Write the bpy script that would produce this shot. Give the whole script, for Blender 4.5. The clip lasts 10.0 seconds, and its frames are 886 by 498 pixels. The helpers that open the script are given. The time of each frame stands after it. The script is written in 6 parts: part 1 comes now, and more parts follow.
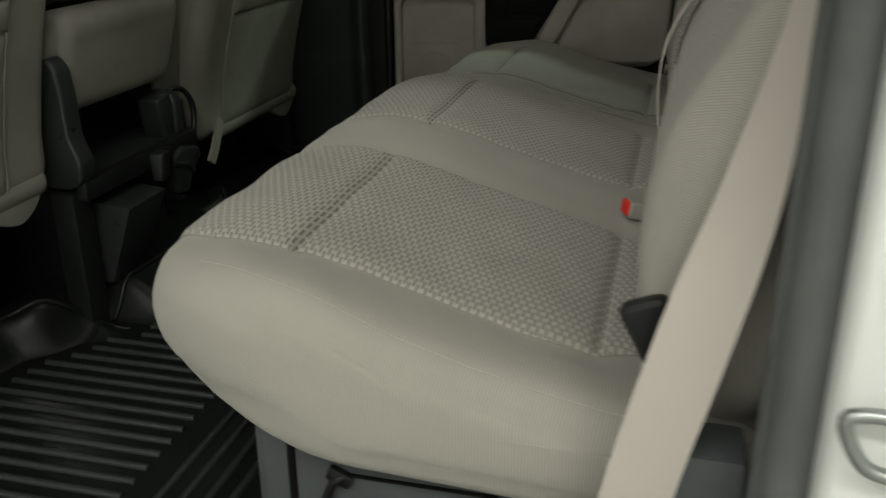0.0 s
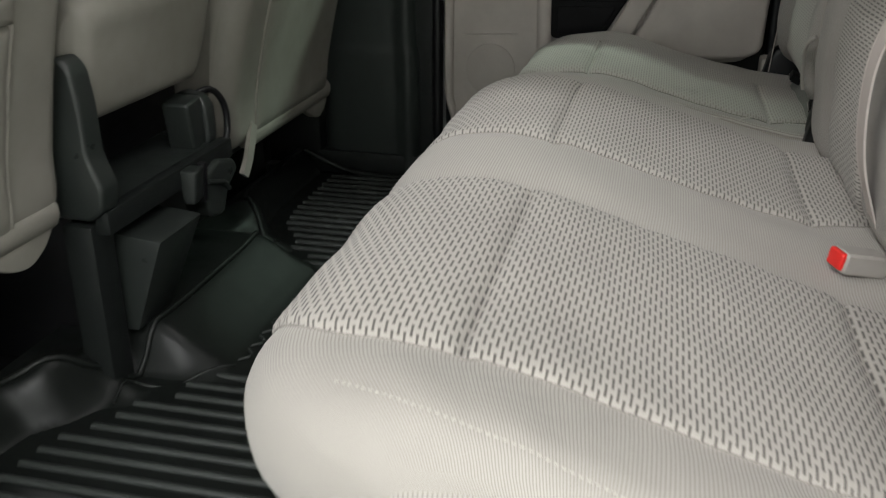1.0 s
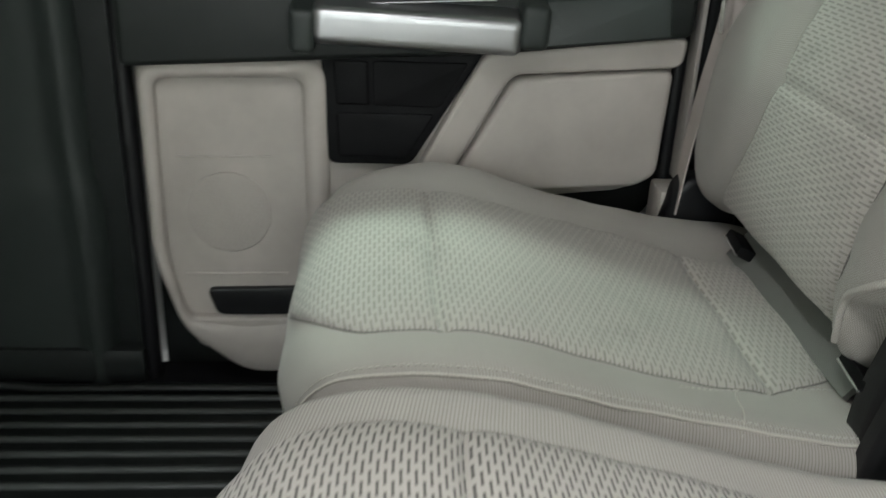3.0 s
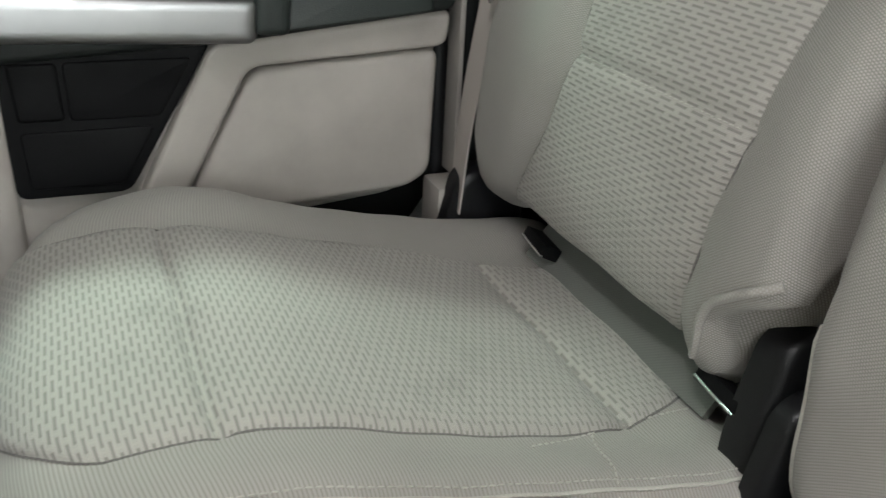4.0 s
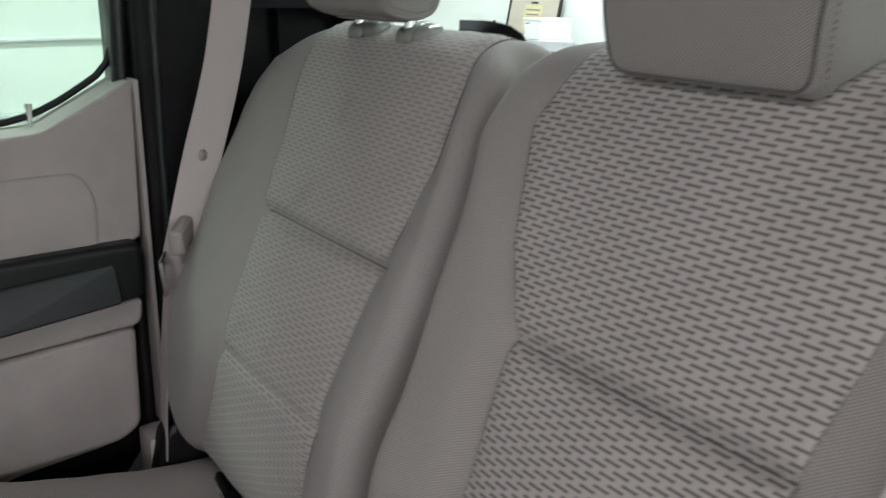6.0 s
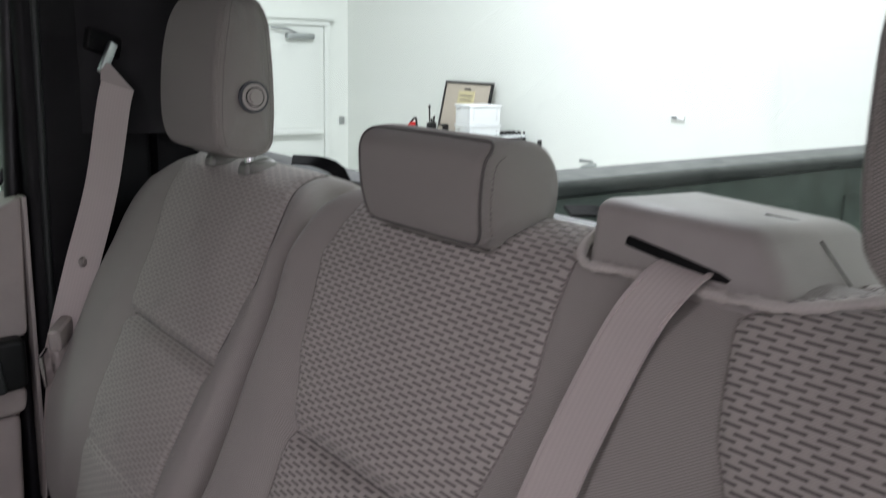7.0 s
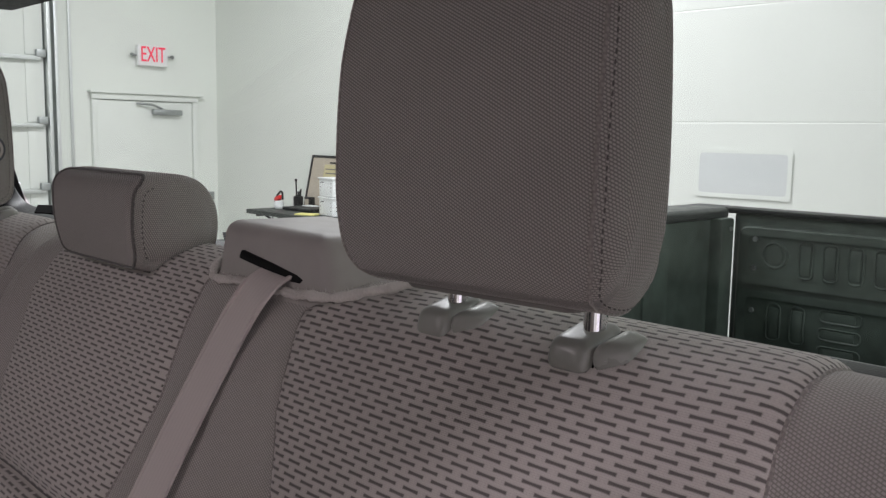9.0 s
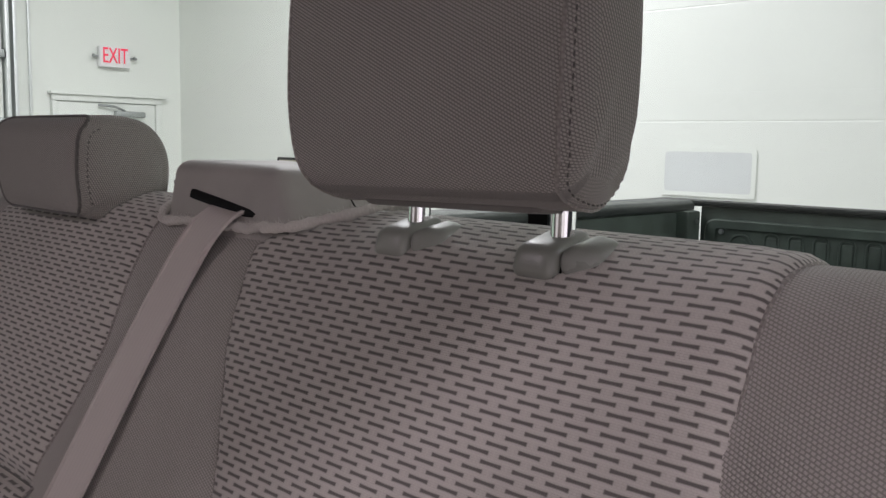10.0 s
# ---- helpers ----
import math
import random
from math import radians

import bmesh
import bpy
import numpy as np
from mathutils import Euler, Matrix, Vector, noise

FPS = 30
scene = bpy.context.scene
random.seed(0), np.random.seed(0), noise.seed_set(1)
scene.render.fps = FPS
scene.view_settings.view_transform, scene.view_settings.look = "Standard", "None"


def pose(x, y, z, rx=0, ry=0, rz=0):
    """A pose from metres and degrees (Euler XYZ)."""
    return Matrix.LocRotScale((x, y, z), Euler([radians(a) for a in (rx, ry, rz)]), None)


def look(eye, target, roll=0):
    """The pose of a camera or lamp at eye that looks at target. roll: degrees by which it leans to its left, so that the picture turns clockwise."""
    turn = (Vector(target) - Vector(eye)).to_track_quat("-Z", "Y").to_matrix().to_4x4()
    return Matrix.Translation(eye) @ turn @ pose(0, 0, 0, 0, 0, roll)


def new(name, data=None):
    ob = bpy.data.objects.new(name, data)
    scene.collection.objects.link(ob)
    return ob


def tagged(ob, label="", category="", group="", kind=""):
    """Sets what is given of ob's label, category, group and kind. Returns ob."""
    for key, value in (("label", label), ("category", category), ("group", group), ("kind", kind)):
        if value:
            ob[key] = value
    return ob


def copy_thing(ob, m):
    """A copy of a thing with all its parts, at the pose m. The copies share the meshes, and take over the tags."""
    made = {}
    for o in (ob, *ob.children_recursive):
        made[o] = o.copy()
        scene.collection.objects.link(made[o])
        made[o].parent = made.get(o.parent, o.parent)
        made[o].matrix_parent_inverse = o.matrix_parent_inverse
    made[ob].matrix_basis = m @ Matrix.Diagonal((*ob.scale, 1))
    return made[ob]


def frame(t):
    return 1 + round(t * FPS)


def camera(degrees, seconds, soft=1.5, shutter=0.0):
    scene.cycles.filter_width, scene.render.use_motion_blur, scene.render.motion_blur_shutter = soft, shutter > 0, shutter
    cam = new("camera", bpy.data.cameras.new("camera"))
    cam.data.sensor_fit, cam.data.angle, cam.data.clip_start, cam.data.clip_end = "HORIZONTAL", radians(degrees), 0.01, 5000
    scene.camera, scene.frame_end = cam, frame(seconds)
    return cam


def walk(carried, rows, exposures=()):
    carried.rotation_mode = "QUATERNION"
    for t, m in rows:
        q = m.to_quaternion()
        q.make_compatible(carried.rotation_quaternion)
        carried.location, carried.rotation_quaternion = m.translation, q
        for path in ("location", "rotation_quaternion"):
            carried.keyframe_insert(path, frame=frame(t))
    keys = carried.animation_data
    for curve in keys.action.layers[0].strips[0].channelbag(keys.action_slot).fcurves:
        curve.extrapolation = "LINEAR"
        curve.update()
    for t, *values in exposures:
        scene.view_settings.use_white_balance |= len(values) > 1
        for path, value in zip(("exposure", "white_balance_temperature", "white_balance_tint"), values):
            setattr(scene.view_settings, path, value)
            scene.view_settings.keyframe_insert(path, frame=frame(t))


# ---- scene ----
cam = camera(52.2, 10.0, soft=1.3, shutter=0.35)

PATH = [
    (0, (-1.359, 0.054, 0.799), (0.436, 0.52, 0.05), -0.4),
    (0.5, (-1.264, 0.206, 0.785), (0.526, 0.672, 0.023), -0.1),
    (1, (-1.125, 0.283, 0.767), (0.668, 0.706, -0.012), 0.0),
    (1.5, (-0.89, 0.344, 0.76), (0.916, 0.667, -0.035), 0.4),
    (2, (-0.71, 0.396, 0.797), (1.11, 0.595, -0.007), 1.0),
    (2.2, (-0.621, 0.429, 0.813), (1.199, 0.57, -0.004), 1.3),
    (3.3, (-0.202, 0.442, 0.826), (1.584, 0.121, -0.014), 2.5),
    (3.5, (-0.156, 0.435, 0.808), (1.601, -0.025, -0.029), 2.1),
    (4, (-0.098, 0.44, 0.782), (1.567, -0.271, -0.067), 3.0),
    (4.5, (-0.086, 0.444, 0.796), (1.521, -0.412, -0.03), 3.7),
    (5, (-0.132, 0.411, 0.873), (1.466, -0.501, 0.091), 1.3),
    (5.5, (-0.218, 0.4, 0.95), (1.375, -0.614, 0.291), 1.0),
    (5.7, (-0.258, 0.383, 0.968), (1.338, -0.658, 0.362), 0.8),
    (6.8, (-0.494, 0.334, 1.076), (1.05, -0.826, 0.556), 0.6),
    (7, (-0.532, 0.329, 1.081), (1.028, -0.849, 0.659), 1.2),
    (7.5, (-0.625, 0.312, 1.092), (0.937, -0.898, 0.78), 1.1),
    (8, (-0.724, 0.277, 1.091), (0.803, -0.984, 0.811), 1.3),
    (8.5, (-0.748, 0.243, 1.061), (0.731, -1.077, 0.797), 1.0),
    (9, (-0.744, 0.24, 1.056), (0.69, -1.131, 0.805), 1.0),
    (9.5, (-0.743, 0.243, 1.027), (0.662, -1.158, 0.784), 1.0),
    (10, (-0.731, 0.22, 1.0), (0.655, -1.204, 0.771), 1.1),
]
# the camera's automatic exposure and white balance
EXPOSURES = [
    (0, -0.92, 6900, 2), (0.5, -0.23, 6650, 4), (1, 0.18, 6400, 10), (1.5, 0.45, 6300, 11), (2, 0.72, 6150, 11), (3.5, 1.39, 6200, 7), (4, 1.42, 6200, 10), (4.5, 1.42, 6100, 12), (5, 1.36, 6000, 13),
    (5.5, 1.30, 6000, 15), (5.8, 0.90, 6050, 18), (6.8, 0.14, 6150, 28), (7, 0.10, 6170, 30), (7.5, -0.57, 6320, 30), (8, -0.54, 6320, 30), (8.5, -0.39, 6370, 32), (9, -0.30, 6400, 33), (10, -0.26, 6430, 33)]
walk(cam, [(t, look(e, g, r)) for t, e, g, r in PATH], EXPOSURES)

# ---- world and lights ----
world = bpy.data.worlds.new("world")
scene.world = world
world.use_nodes = True
sky = world.node_tree.nodes.new("ShaderNodeTexSky")
sky.sky_type, sky.sun_disc, sky.sun_elevation, sky.sun_rotation = "NISHITA", False, 0.75, 1.2
world.node_tree.links.new(sky.outputs[0], world.node_tree.nodes["Background"].inputs[0])
world.node_tree.nodes["Background"].inputs[1].default_value = 0.08


def lamp(name, x, y, z, sx, sy, watts, colour=(1, 1, 1)):
    data = bpy.data.lights.new(name, "AREA")
    data.shape, data.size, data.size_y, data.energy, data.color = "RECTANGLE", sx, sy, watts, colour
    ob = new(name, data)
    ob.matrix_world = pose(x, y, z)
    return ob


# the garage's ceiling strips
for lx, ly, watts in ((2.8, 0.6, 54), (2.8, -2.0, 198), (3.5, 4.8, 76), (-3.9, -1.5, 160), (-3.9, 1.2, 150), (-3.9, 5.2, 105)):
    lamp("ceiling_strip_lamp", lx, ly, 3.55, 0.5, 2.4, watts, (1.0, 0.99, 0.98))

# fill light added under the cab roof to brighten the seats
lamp("cab_fill_light", 0.0, 0.50, 1.278, 0.24, 0.12, 1.62, (1.0, 0.97, 0.93))
# added fill light, set in an unseen window beyond the open door
day = lamp("door_side_fill", -5.16, 2.6, 0.95, 1.7, 3.0, 17, (0.97, 0.99, 1.0))
day.matrix_world = pose(-5.16, 2.6, 0.95, 0, -90, 0)


# ---- materials ----
def material(name):
    m = bpy.data.materials.new(name)
    m.use_nodes = True
    nt = m.node_tree
    return m, nt, nt.nodes["Principled BSDF"]


def node(nt, kind, **values):
    n = nt.nodes.new(kind)
    for k, v in values.items():
        if k in n.inputs:
            n.inputs[k].default_value = v
    return n


def maths(nt, op, a, b=None, c=None):
    n = nt.nodes.new("ShaderNodeMath")
    n.operation = op
    for i, v in enumerate((a, b, c)):
        if v is None:
            continue
        if isinstance(v, (int, float)):
            n.inputs[i].default_value = v
        else:
            nt.links.new(v, n.inputs[i])
    return n.outputs[0]


def mix(nt, fac, a, b):
    n = nt.nodes.new("ShaderNodeMix")
    n.data_type = "RGBA"
    for sock, v in ((n.inputs[0], fac), (n.inputs[6], a), (n.inputs[7], b)):
        if isinstance(v, (int, float)):
            sock.default_value = v
        elif isinstance(v, tuple):
            sock.default_value = (*v, 1)
        else:
            nt.links.new(v, sock)
    return n.outputs[2]


def grime(nt, scale, lo, hi, coords="Object", detail=4.0):
    """A soft 0 to 1 variation."""
    tc = nt.nodes.new("ShaderNodeTexCoord")
    n = node(nt, "ShaderNodeTexNoise", Scale=scale, Detail=detail, Roughness=0.6)
    nt.links.new(tc.outputs[coords], n.inputs["Vector"])
    r = nt.nodes.new("ShaderNodeMapRange")
    r.inputs[1].default_value, r.inputs[2].default_value = lo, hi
    nt.links.new(n.outputs["Fac"], r.inputs[0])
    return r.outputs[0]


def relief(nt, bsdf, height, strength, distance):
    b = nt.nodes.new("ShaderNodeBump")
    b.inputs["Strength"].default_value, b.inputs["Distance"].default_value = strength, distance
    nt.links.new(height, b.inputs["Height"])
    nt.links.new(b.outputs[0], bsdf.inputs["Normal"])


def lattice(nt, pitch, row, shift, length, width, bow=0.0, soft=0.03, turn=0.0):
    """Staggered dashes in the cloth's own metres: 1 on a dash, 0 off it, and a soft version."""
    uv = nt.nodes.new("ShaderNodeUVMap")
    uv.uv_map = "UVMap"
    sep = nt.nodes.new("ShaderNodeSeparateXYZ")
    nt.links.new(uv.outputs[0], sep.inputs[0])
    across, along = sep.outputs[0], sep.outputs[1]
    if turn:
        c, n = math.cos(radians(turn)), math.sin(radians(turn))
        across, along = (maths(nt, "ADD", maths(nt, "MULTIPLY", across, c), maths(nt, "MULTIPLY", along, n)),
                         maths(nt, "SUBTRACT", maths(nt, "MULTIPLY", along, c), maths(nt, "MULTIPLY", across, n)))
    v = maths(nt, "DIVIDE", along, row)
    k = maths(nt, "FLOOR", v)
    u = maths(nt, "ADD", maths(nt, "DIVIDE", across, pitch), maths(nt, "MULTIPLY", k, shift))
    du = maths(nt, "ABSOLUTE", maths(nt, "SUBTRACT", maths(nt, "FRACT", u), 0.5))
    dv = maths(nt, "ABSOLUTE", maths(nt, "SUBTRACT", maths(nt, "FRACT", v), 0.5))
    if bow:
        # dashes splay towards their ends
        dv = maths(nt, "SUBTRACT", dv, maths(nt, "MULTIPLY", maths(nt, "MULTIPLY", du, du), bow))

    def ramp(d, edge, soft):
        r = nt.nodes.new("ShaderNodeMapRange")
        r.interpolation_type = "SMOOTHSTEP"
        r.inputs[1].default_value, r.inputs[2].default_value = edge + soft, edge - soft
        nt.links.new(d, r.inputs[0])
        return r.outputs[0]
    return maths(nt, "MULTIPLY", ramp(du, length / 2, soft), ramp(dv, width / 2, 0.1))


CLOTH = (0.40, 0.372, 0.340)


def woven_cloth(name="woven_insert_cloth", strength=0.92, stained=0.25):
    m, nt, bsdf = material(name)
    dash = lattice(nt, 0.0187, 0.0043, 0.5, 0.66, 0.36, 0.45)
    tick = lattice(nt, 0.0187, 0.0043, 0.5, 0.94, 0.70)
    fine = lattice(nt, 0.0022, 0.0011, 0.5, 0.7, 0.7)
    worn = grime(nt, 7, 0.3, 0.75)
    base = mix(nt, worn, tuple(c * 0.93 for c in CLOTH), tuple(c * 1.09 for c in CLOTH))
    base = mix(nt, maths(nt, "MULTIPLY", fine, 0.16), base, tuple(c * 1.5 for c in CLOTH))
    base = mix(nt, maths(nt, "MULTIPLY", maths(nt, "SUBTRACT", 1.0, tick), 0.22), base, tuple(c * 1.35 for c in CLOTH))
    base = mix(nt, maths(nt, "MULTIPLY", grime(nt, 11, 0.60, 0.78), stained), base, tuple(c * 0.62 for c in CLOTH))
    nt.links.new(mix(nt, maths(nt, "MULTIPLY", dash, strength), base, (0.085, 0.077, 0.070)), bsdf.inputs["Base Color"])
    bsdf.inputs["Roughness"].default_value = 0.92
    bsdf.inputs["Sheen Weight"].default_value = 0.15
    h = maths(nt, "ADD", maths(nt, "MULTIPLY", dash, -1.0), maths(nt, "MULTIPLY", fine, 0.3))
    relief(nt, bsdf, h, 0.6, 0.0008)
    return m


def plain_cloth(name="plain_bolster_cloth", colour=CLOTH, pitch=0.0027, row=0.0017, deep=0.72, bump=0.45, shift=0.5, long=0.62, wide=0.62, turn=0.0):
    m, nt, bsdf = material(name)
    knots = lattice(nt, pitch, row, shift, long, wide, 0.0, 0.15, turn)
    worn = grime(nt, 5, 0.3, 0.75)
    base = mix(nt, worn, tuple(c * 0.93 for c in colour), tuple(c * 1.06 for c in colour))
    nt.links.new(mix(nt, knots, tuple(c * deep for c in colour), base), bsdf.inputs["Base Color"])
    bsdf.inputs["Roughness"].default_value = 0.9
    bsdf.inputs["Sheen Weight"].default_value = 0.15
    relief(nt, bsdf, knots, bump, 0.0006)
    return m


def plastic(name, colour, rough=0.5, grain=0.35, spec=0.5, vary=0.12, scale=900):
    m, nt, bsdf = material(name)
    worn = grime(nt, 9, 0.3, 0.75)
    nt.links.new(mix(nt, worn, tuple(c * (1 - vary) for c in colour), tuple(c * (1 + vary) for c in colour)), bsdf.inputs["Base Color"])
    r = nt.nodes.new("ShaderNodeMapRange")
    r.inputs[3].default_value, r.inputs[4].default_value = rough - 0.06, rough + 0.1
    nt.links.new(grime(nt, 23, 0.3, 0.7), r.inputs[0])
    nt.links.new(r.outputs[0], bsdf.inputs["Roughness"])
    bsdf.inputs["Specular IOR Level"].default_value = spec
    tc = nt.nodes.new("ShaderNodeTexCoord")
    n = node(nt, "ShaderNodeTexVoronoi", Scale=scale)
    nt.links.new(tc.outputs["Object"], n.inputs["Vector"])
    relief(nt, bsdf, n.outputs["Distance"], grain, 0.0004)
    return m


def metal(name, colour, rough):
    m, nt, bsdf = material(name)
    bsdf.inputs["Base Color"].default_value = (*colour, 1)
    bsdf.inputs["Metallic"].default_value = 1
    r = nt.nodes.new("ShaderNodeMapRange")
    r.inputs[3].default_value, r.inputs[4].default_value = max(0.02, rough - 0.05), rough + 0.08
    nt.links.new(grime(nt, 60, 0.3, 0.7), r.inputs[0])
    nt.links.new(r.outputs[0], bsdf.inputs["Roughness"])
    return m


def painted(name, colour, rough=0.6, vary=0.04, scale=1.5, bump=0.1, size=60):
    m, nt, bsdf = material(name)
    worn = grime(nt, scale, 0.3, 0.75)
    nt.links.new(mix(nt, worn, tuple(c * (1 - vary) for c in colour), tuple(min(0.9, c * (1 + vary)) for c in colour)), bsdf.inputs["Base Color"])
    bsdf.inputs["Roughness"].default_value = rough
    relief(nt, bsdf, grime(nt, size, 0.2, 0.8), bump, 0.002)
    return m


def webbing(name, colour):
    m, nt, bsdf = material(name)
    uv = nt.nodes.new("ShaderNodeUVMap")
    uv.uv_map = "UVMap"
    w = node(nt, "ShaderNodeTexWave", Scale=75.0, Distortion=0.4)
    nt.links.new(uv.outputs[0], w.inputs["Vector"])
    ribs = lattice(nt, 0.004, 0.0015, 0.5, 0.7, 0.6)
    base = mix(nt, w.outputs["Fac"], tuple(c * 0.97 for c in colour), tuple(c * 1.02 for c in colour))
    nt.links.new(base, bsdf.inputs["Base Color"])
    bsdf.inputs["Roughness"].default_value = 0.6
    relief(nt, bsdf, maths(nt, "ADD", w.outputs["Fac"], maths(nt, "MULTIPLY", ribs, 0.5)), 0.2, 0.0004)
    return m


def glass(name, tint, gloss):
    m = bpy.data.materials.new(name)
    m.use_nodes = True
    nt = m.node_tree
    nt.nodes.clear()
    out = nt.nodes.new("ShaderNodeOutputMaterial")
    tr = nt.nodes.new("ShaderNodeBsdfTransparent")
    gl = nt.nodes.new("ShaderNodeBsdfGlossy")
    gl.inputs["Roughness"].default_value = 0.02
    tr.inputs["Color"].default_value = (*tint, 1)
    mx = nt.nodes.new("ShaderNodeMixShader")
    mx.inputs[0].default_value = gloss
    nt.links.new(tr.outputs[0], mx.inputs[1])
    nt.links.new(gl.outputs[0], mx.inputs[2])
    nt.links.new(mx.outputs[0], out.inputs[0])
    return m


M_WOVEN = woven_cloth()
# same weave with fainter dashes and stronger blotches, for the narrow seat
M_WOVEN_FAINT = woven_cloth("faint_dash_insert_cloth", 0.42, 0.45)
M_PLAIN = plain_cloth("plain_bolster_cloth", tuple(c * 1.08 for c in CLOTH), 0.0022, 0.0017, 0.57, 0.7, 0.5, 0.74, 0.64, 22)
M_SMOOTH = plain_cloth("smooth_cushion_cloth", tuple(c * 1.04 for c in CLOTH), 0.0200, 0.0028, 0.72, 0.35, 0.0, 3.0, 0.62)
M_HEAD = plain_cloth("headrest_cloth", tuple(c * 0.97 for c in CLOTH), 0.0020, 0.0016, 0.42, 0.7, 0.5, 0.76, 0.62, 26)
M_BACKVINYL = plastic("seatback_vinyl", (0.255, 0.240, 0.212), 0.55, 0.3, 0.35)
M_THREAD = plain_cloth("stitching_thread", (0.30, 0.275, 0.25), 0.004, 0.003)
# thread darkened to paint shade into the narrow seat's seam valleys
M_STITCH_SHADED = plain_cloth("shaded_stitching", (0.21, 0.195, 0.18), 0.004, 0.003)
M_SEAM = plain_cloth("dark_seam", (0.125, 0.117, 0.107), 0.004, 0.003)
M_SLEEVE = plastic("sleeve_plastic", (0.235, 0.24, 0.215), 0.30, 0.15, 0.5)
M_PIPING = plain_cloth("light_edge_binding", (0.55, 0.52, 0.47), 0.004, 0.003, 0.9)
M_TRIM = plastic("beige_door_plastic", (0.40, 0.365, 0.335), 0.5, 0.3, 0.4)
M_MESH = plastic("beige_speaker_mesh", (0.375, 0.343, 0.315), 0.6, 1.0, 0.3, 0.08, 260)
M_GUIDE = plastic("beige_guide_plastic", (0.36, 0.335, 0.31), 0.45, 0.25, 0.4)
M_DARK = plastic("charcoal_plastic", (0.011, 0.013, 0.0125), 0.45, 0.3, 0.28)
M_MATTE = plastic("matte_black_plastic", (0.004, 0.004, 0.0045), 0.6, 0.3, 0.15)
M_PILLAR = plastic("black_pillar_plastic", (0.0070, 0.0073, 0.0076), 0.55, 0.3, 0.22)
M_GREY = plastic("dark_grey_plastic", (0.024, 0.029, 0.027), 0.42, 0.3, 0.35)
M_BAND = plastic("charcoal_band_plastic", (0.012, 0.0145, 0.0135), 0.42, 0.3, 0.32)
M_BLACK = plastic("black_plastic", (0.007, 0.007, 0.008), 0.38, 0.25, 0.4)
M_SILVER = metal("satin_silver_trim", (0.40, 0.40, 0.41), 0.36)
M_BOX = plastic("slate_grey_seat_box", (0.072, 0.079, 0.085), 0.55, 0.3, 0.35)
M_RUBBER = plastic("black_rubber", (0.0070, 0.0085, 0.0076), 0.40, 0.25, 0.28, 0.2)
# ribs and tread marks are paler than the mat's sheet
M_RIB = plastic("paler_rubber_ribs", (0.027, 0.031, 0.0285), 0.42, 0.3, 0.4, 0.25)
M_GALV = metal("bright_galvanised_track", (0.72, 0.74, 0.74), 0.45)
M_CARPET = plastic("dark_carpet", (0.007, 0.007, 0.008), 0.95, 0.9, 0.1, 0.3, 500)
M_HEADLINER = plastic("grey_headliner_felt", (0.33, 0.33, 0.32), 0.95, 0.6, 0.1, 0.08, 700)
M_CHROME = metal("chrome", (0.85, 0.85, 0.86), 0.08)
M_STEEL = metal("galvanised_steel", (0.42, 0.44, 0.44), 0.4)
M_RED = plastic("red_button_plastic", (0.75, 0.02, 0.015), 0.35, 0.05, 0.5, 0.05)
M_BELT = webbing("beige_webbing", (0.52, 0.465, 0.435))
M_WHITEPAINT = painted("white_body_paint", (0.8, 0.8, 0.8), 0.12, 0.01, 2, 0.02, 5)
M_WALL = painted("white_garage_wall", (0.80, 0.83, 0.782), 0.7, 0.02, 0.8, 0.15, 90)
M_DOORPAINT = painted("white_door_paint", (0.77, 0.80, 0.758), 0.45, 0.02, 1.5, 0.05, 60)
M_CEIL = painted("white_ceiling", (0.78, 0.79, 0.77), 0.8, 0.03)
M_CONCRETE = painted("grey_concrete", (0.36, 0.35, 0.33), 0.5, 0.12, 1.2, 0.3, 25)
M_FUZZ = plain_cloth("frayed_cloth_edge", (0.43, 0.40, 0.365), 0.003, 0.002, 0.8)
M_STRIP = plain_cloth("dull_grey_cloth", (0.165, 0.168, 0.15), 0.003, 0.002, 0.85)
M_FLEECE = plain_cloth("fleece_edge", (0.60, 0.565, 0.52), 0.003, 0.002, 0.9)
M_CONSOLE = plastic("charcoal_console_plastic", (0.021, 0.025, 0.023), 0.33, 0.25, 0.5)
M_BED = plastic("green_black_bedliner", (0.046, 0.064, 0.053), 0.5, 0.7, 0.45, 0.45, 160)
M_GLASS = glass("window_glass", (0.885, 0.955, 0.915), 0.04)
M_TINTED = glass("door_window_glass", (0.72, 0.84, 0.755), 0.05)
M_BLADE = plastic("grey_seal_rubber", (0.10, 0.105, 0.105), 0.55, 0.2, 0.4, 0.2)


# ---- builders ----
def part(name, bm, mat, parent=None, label="", smooth=35):
    me = bpy.data.meshes.new(name)
    bm.to_mesh(me)
    bm.free()
    for m in mat if isinstance(mat, (list, tuple)) else [mat]:
        me.materials.append(m)
    if smooth:
        me.shade_smooth()
        me.set_sharp_from_angle(angle=radians(smooth))
    ob = new(name, me)
    if parent:
        ob.parent = parent
    if label:
        ob["label"] = label
    return ob


def thing(name, label, category, group="", kind=""):
    return tagged(new(name), label, category, group, kind)


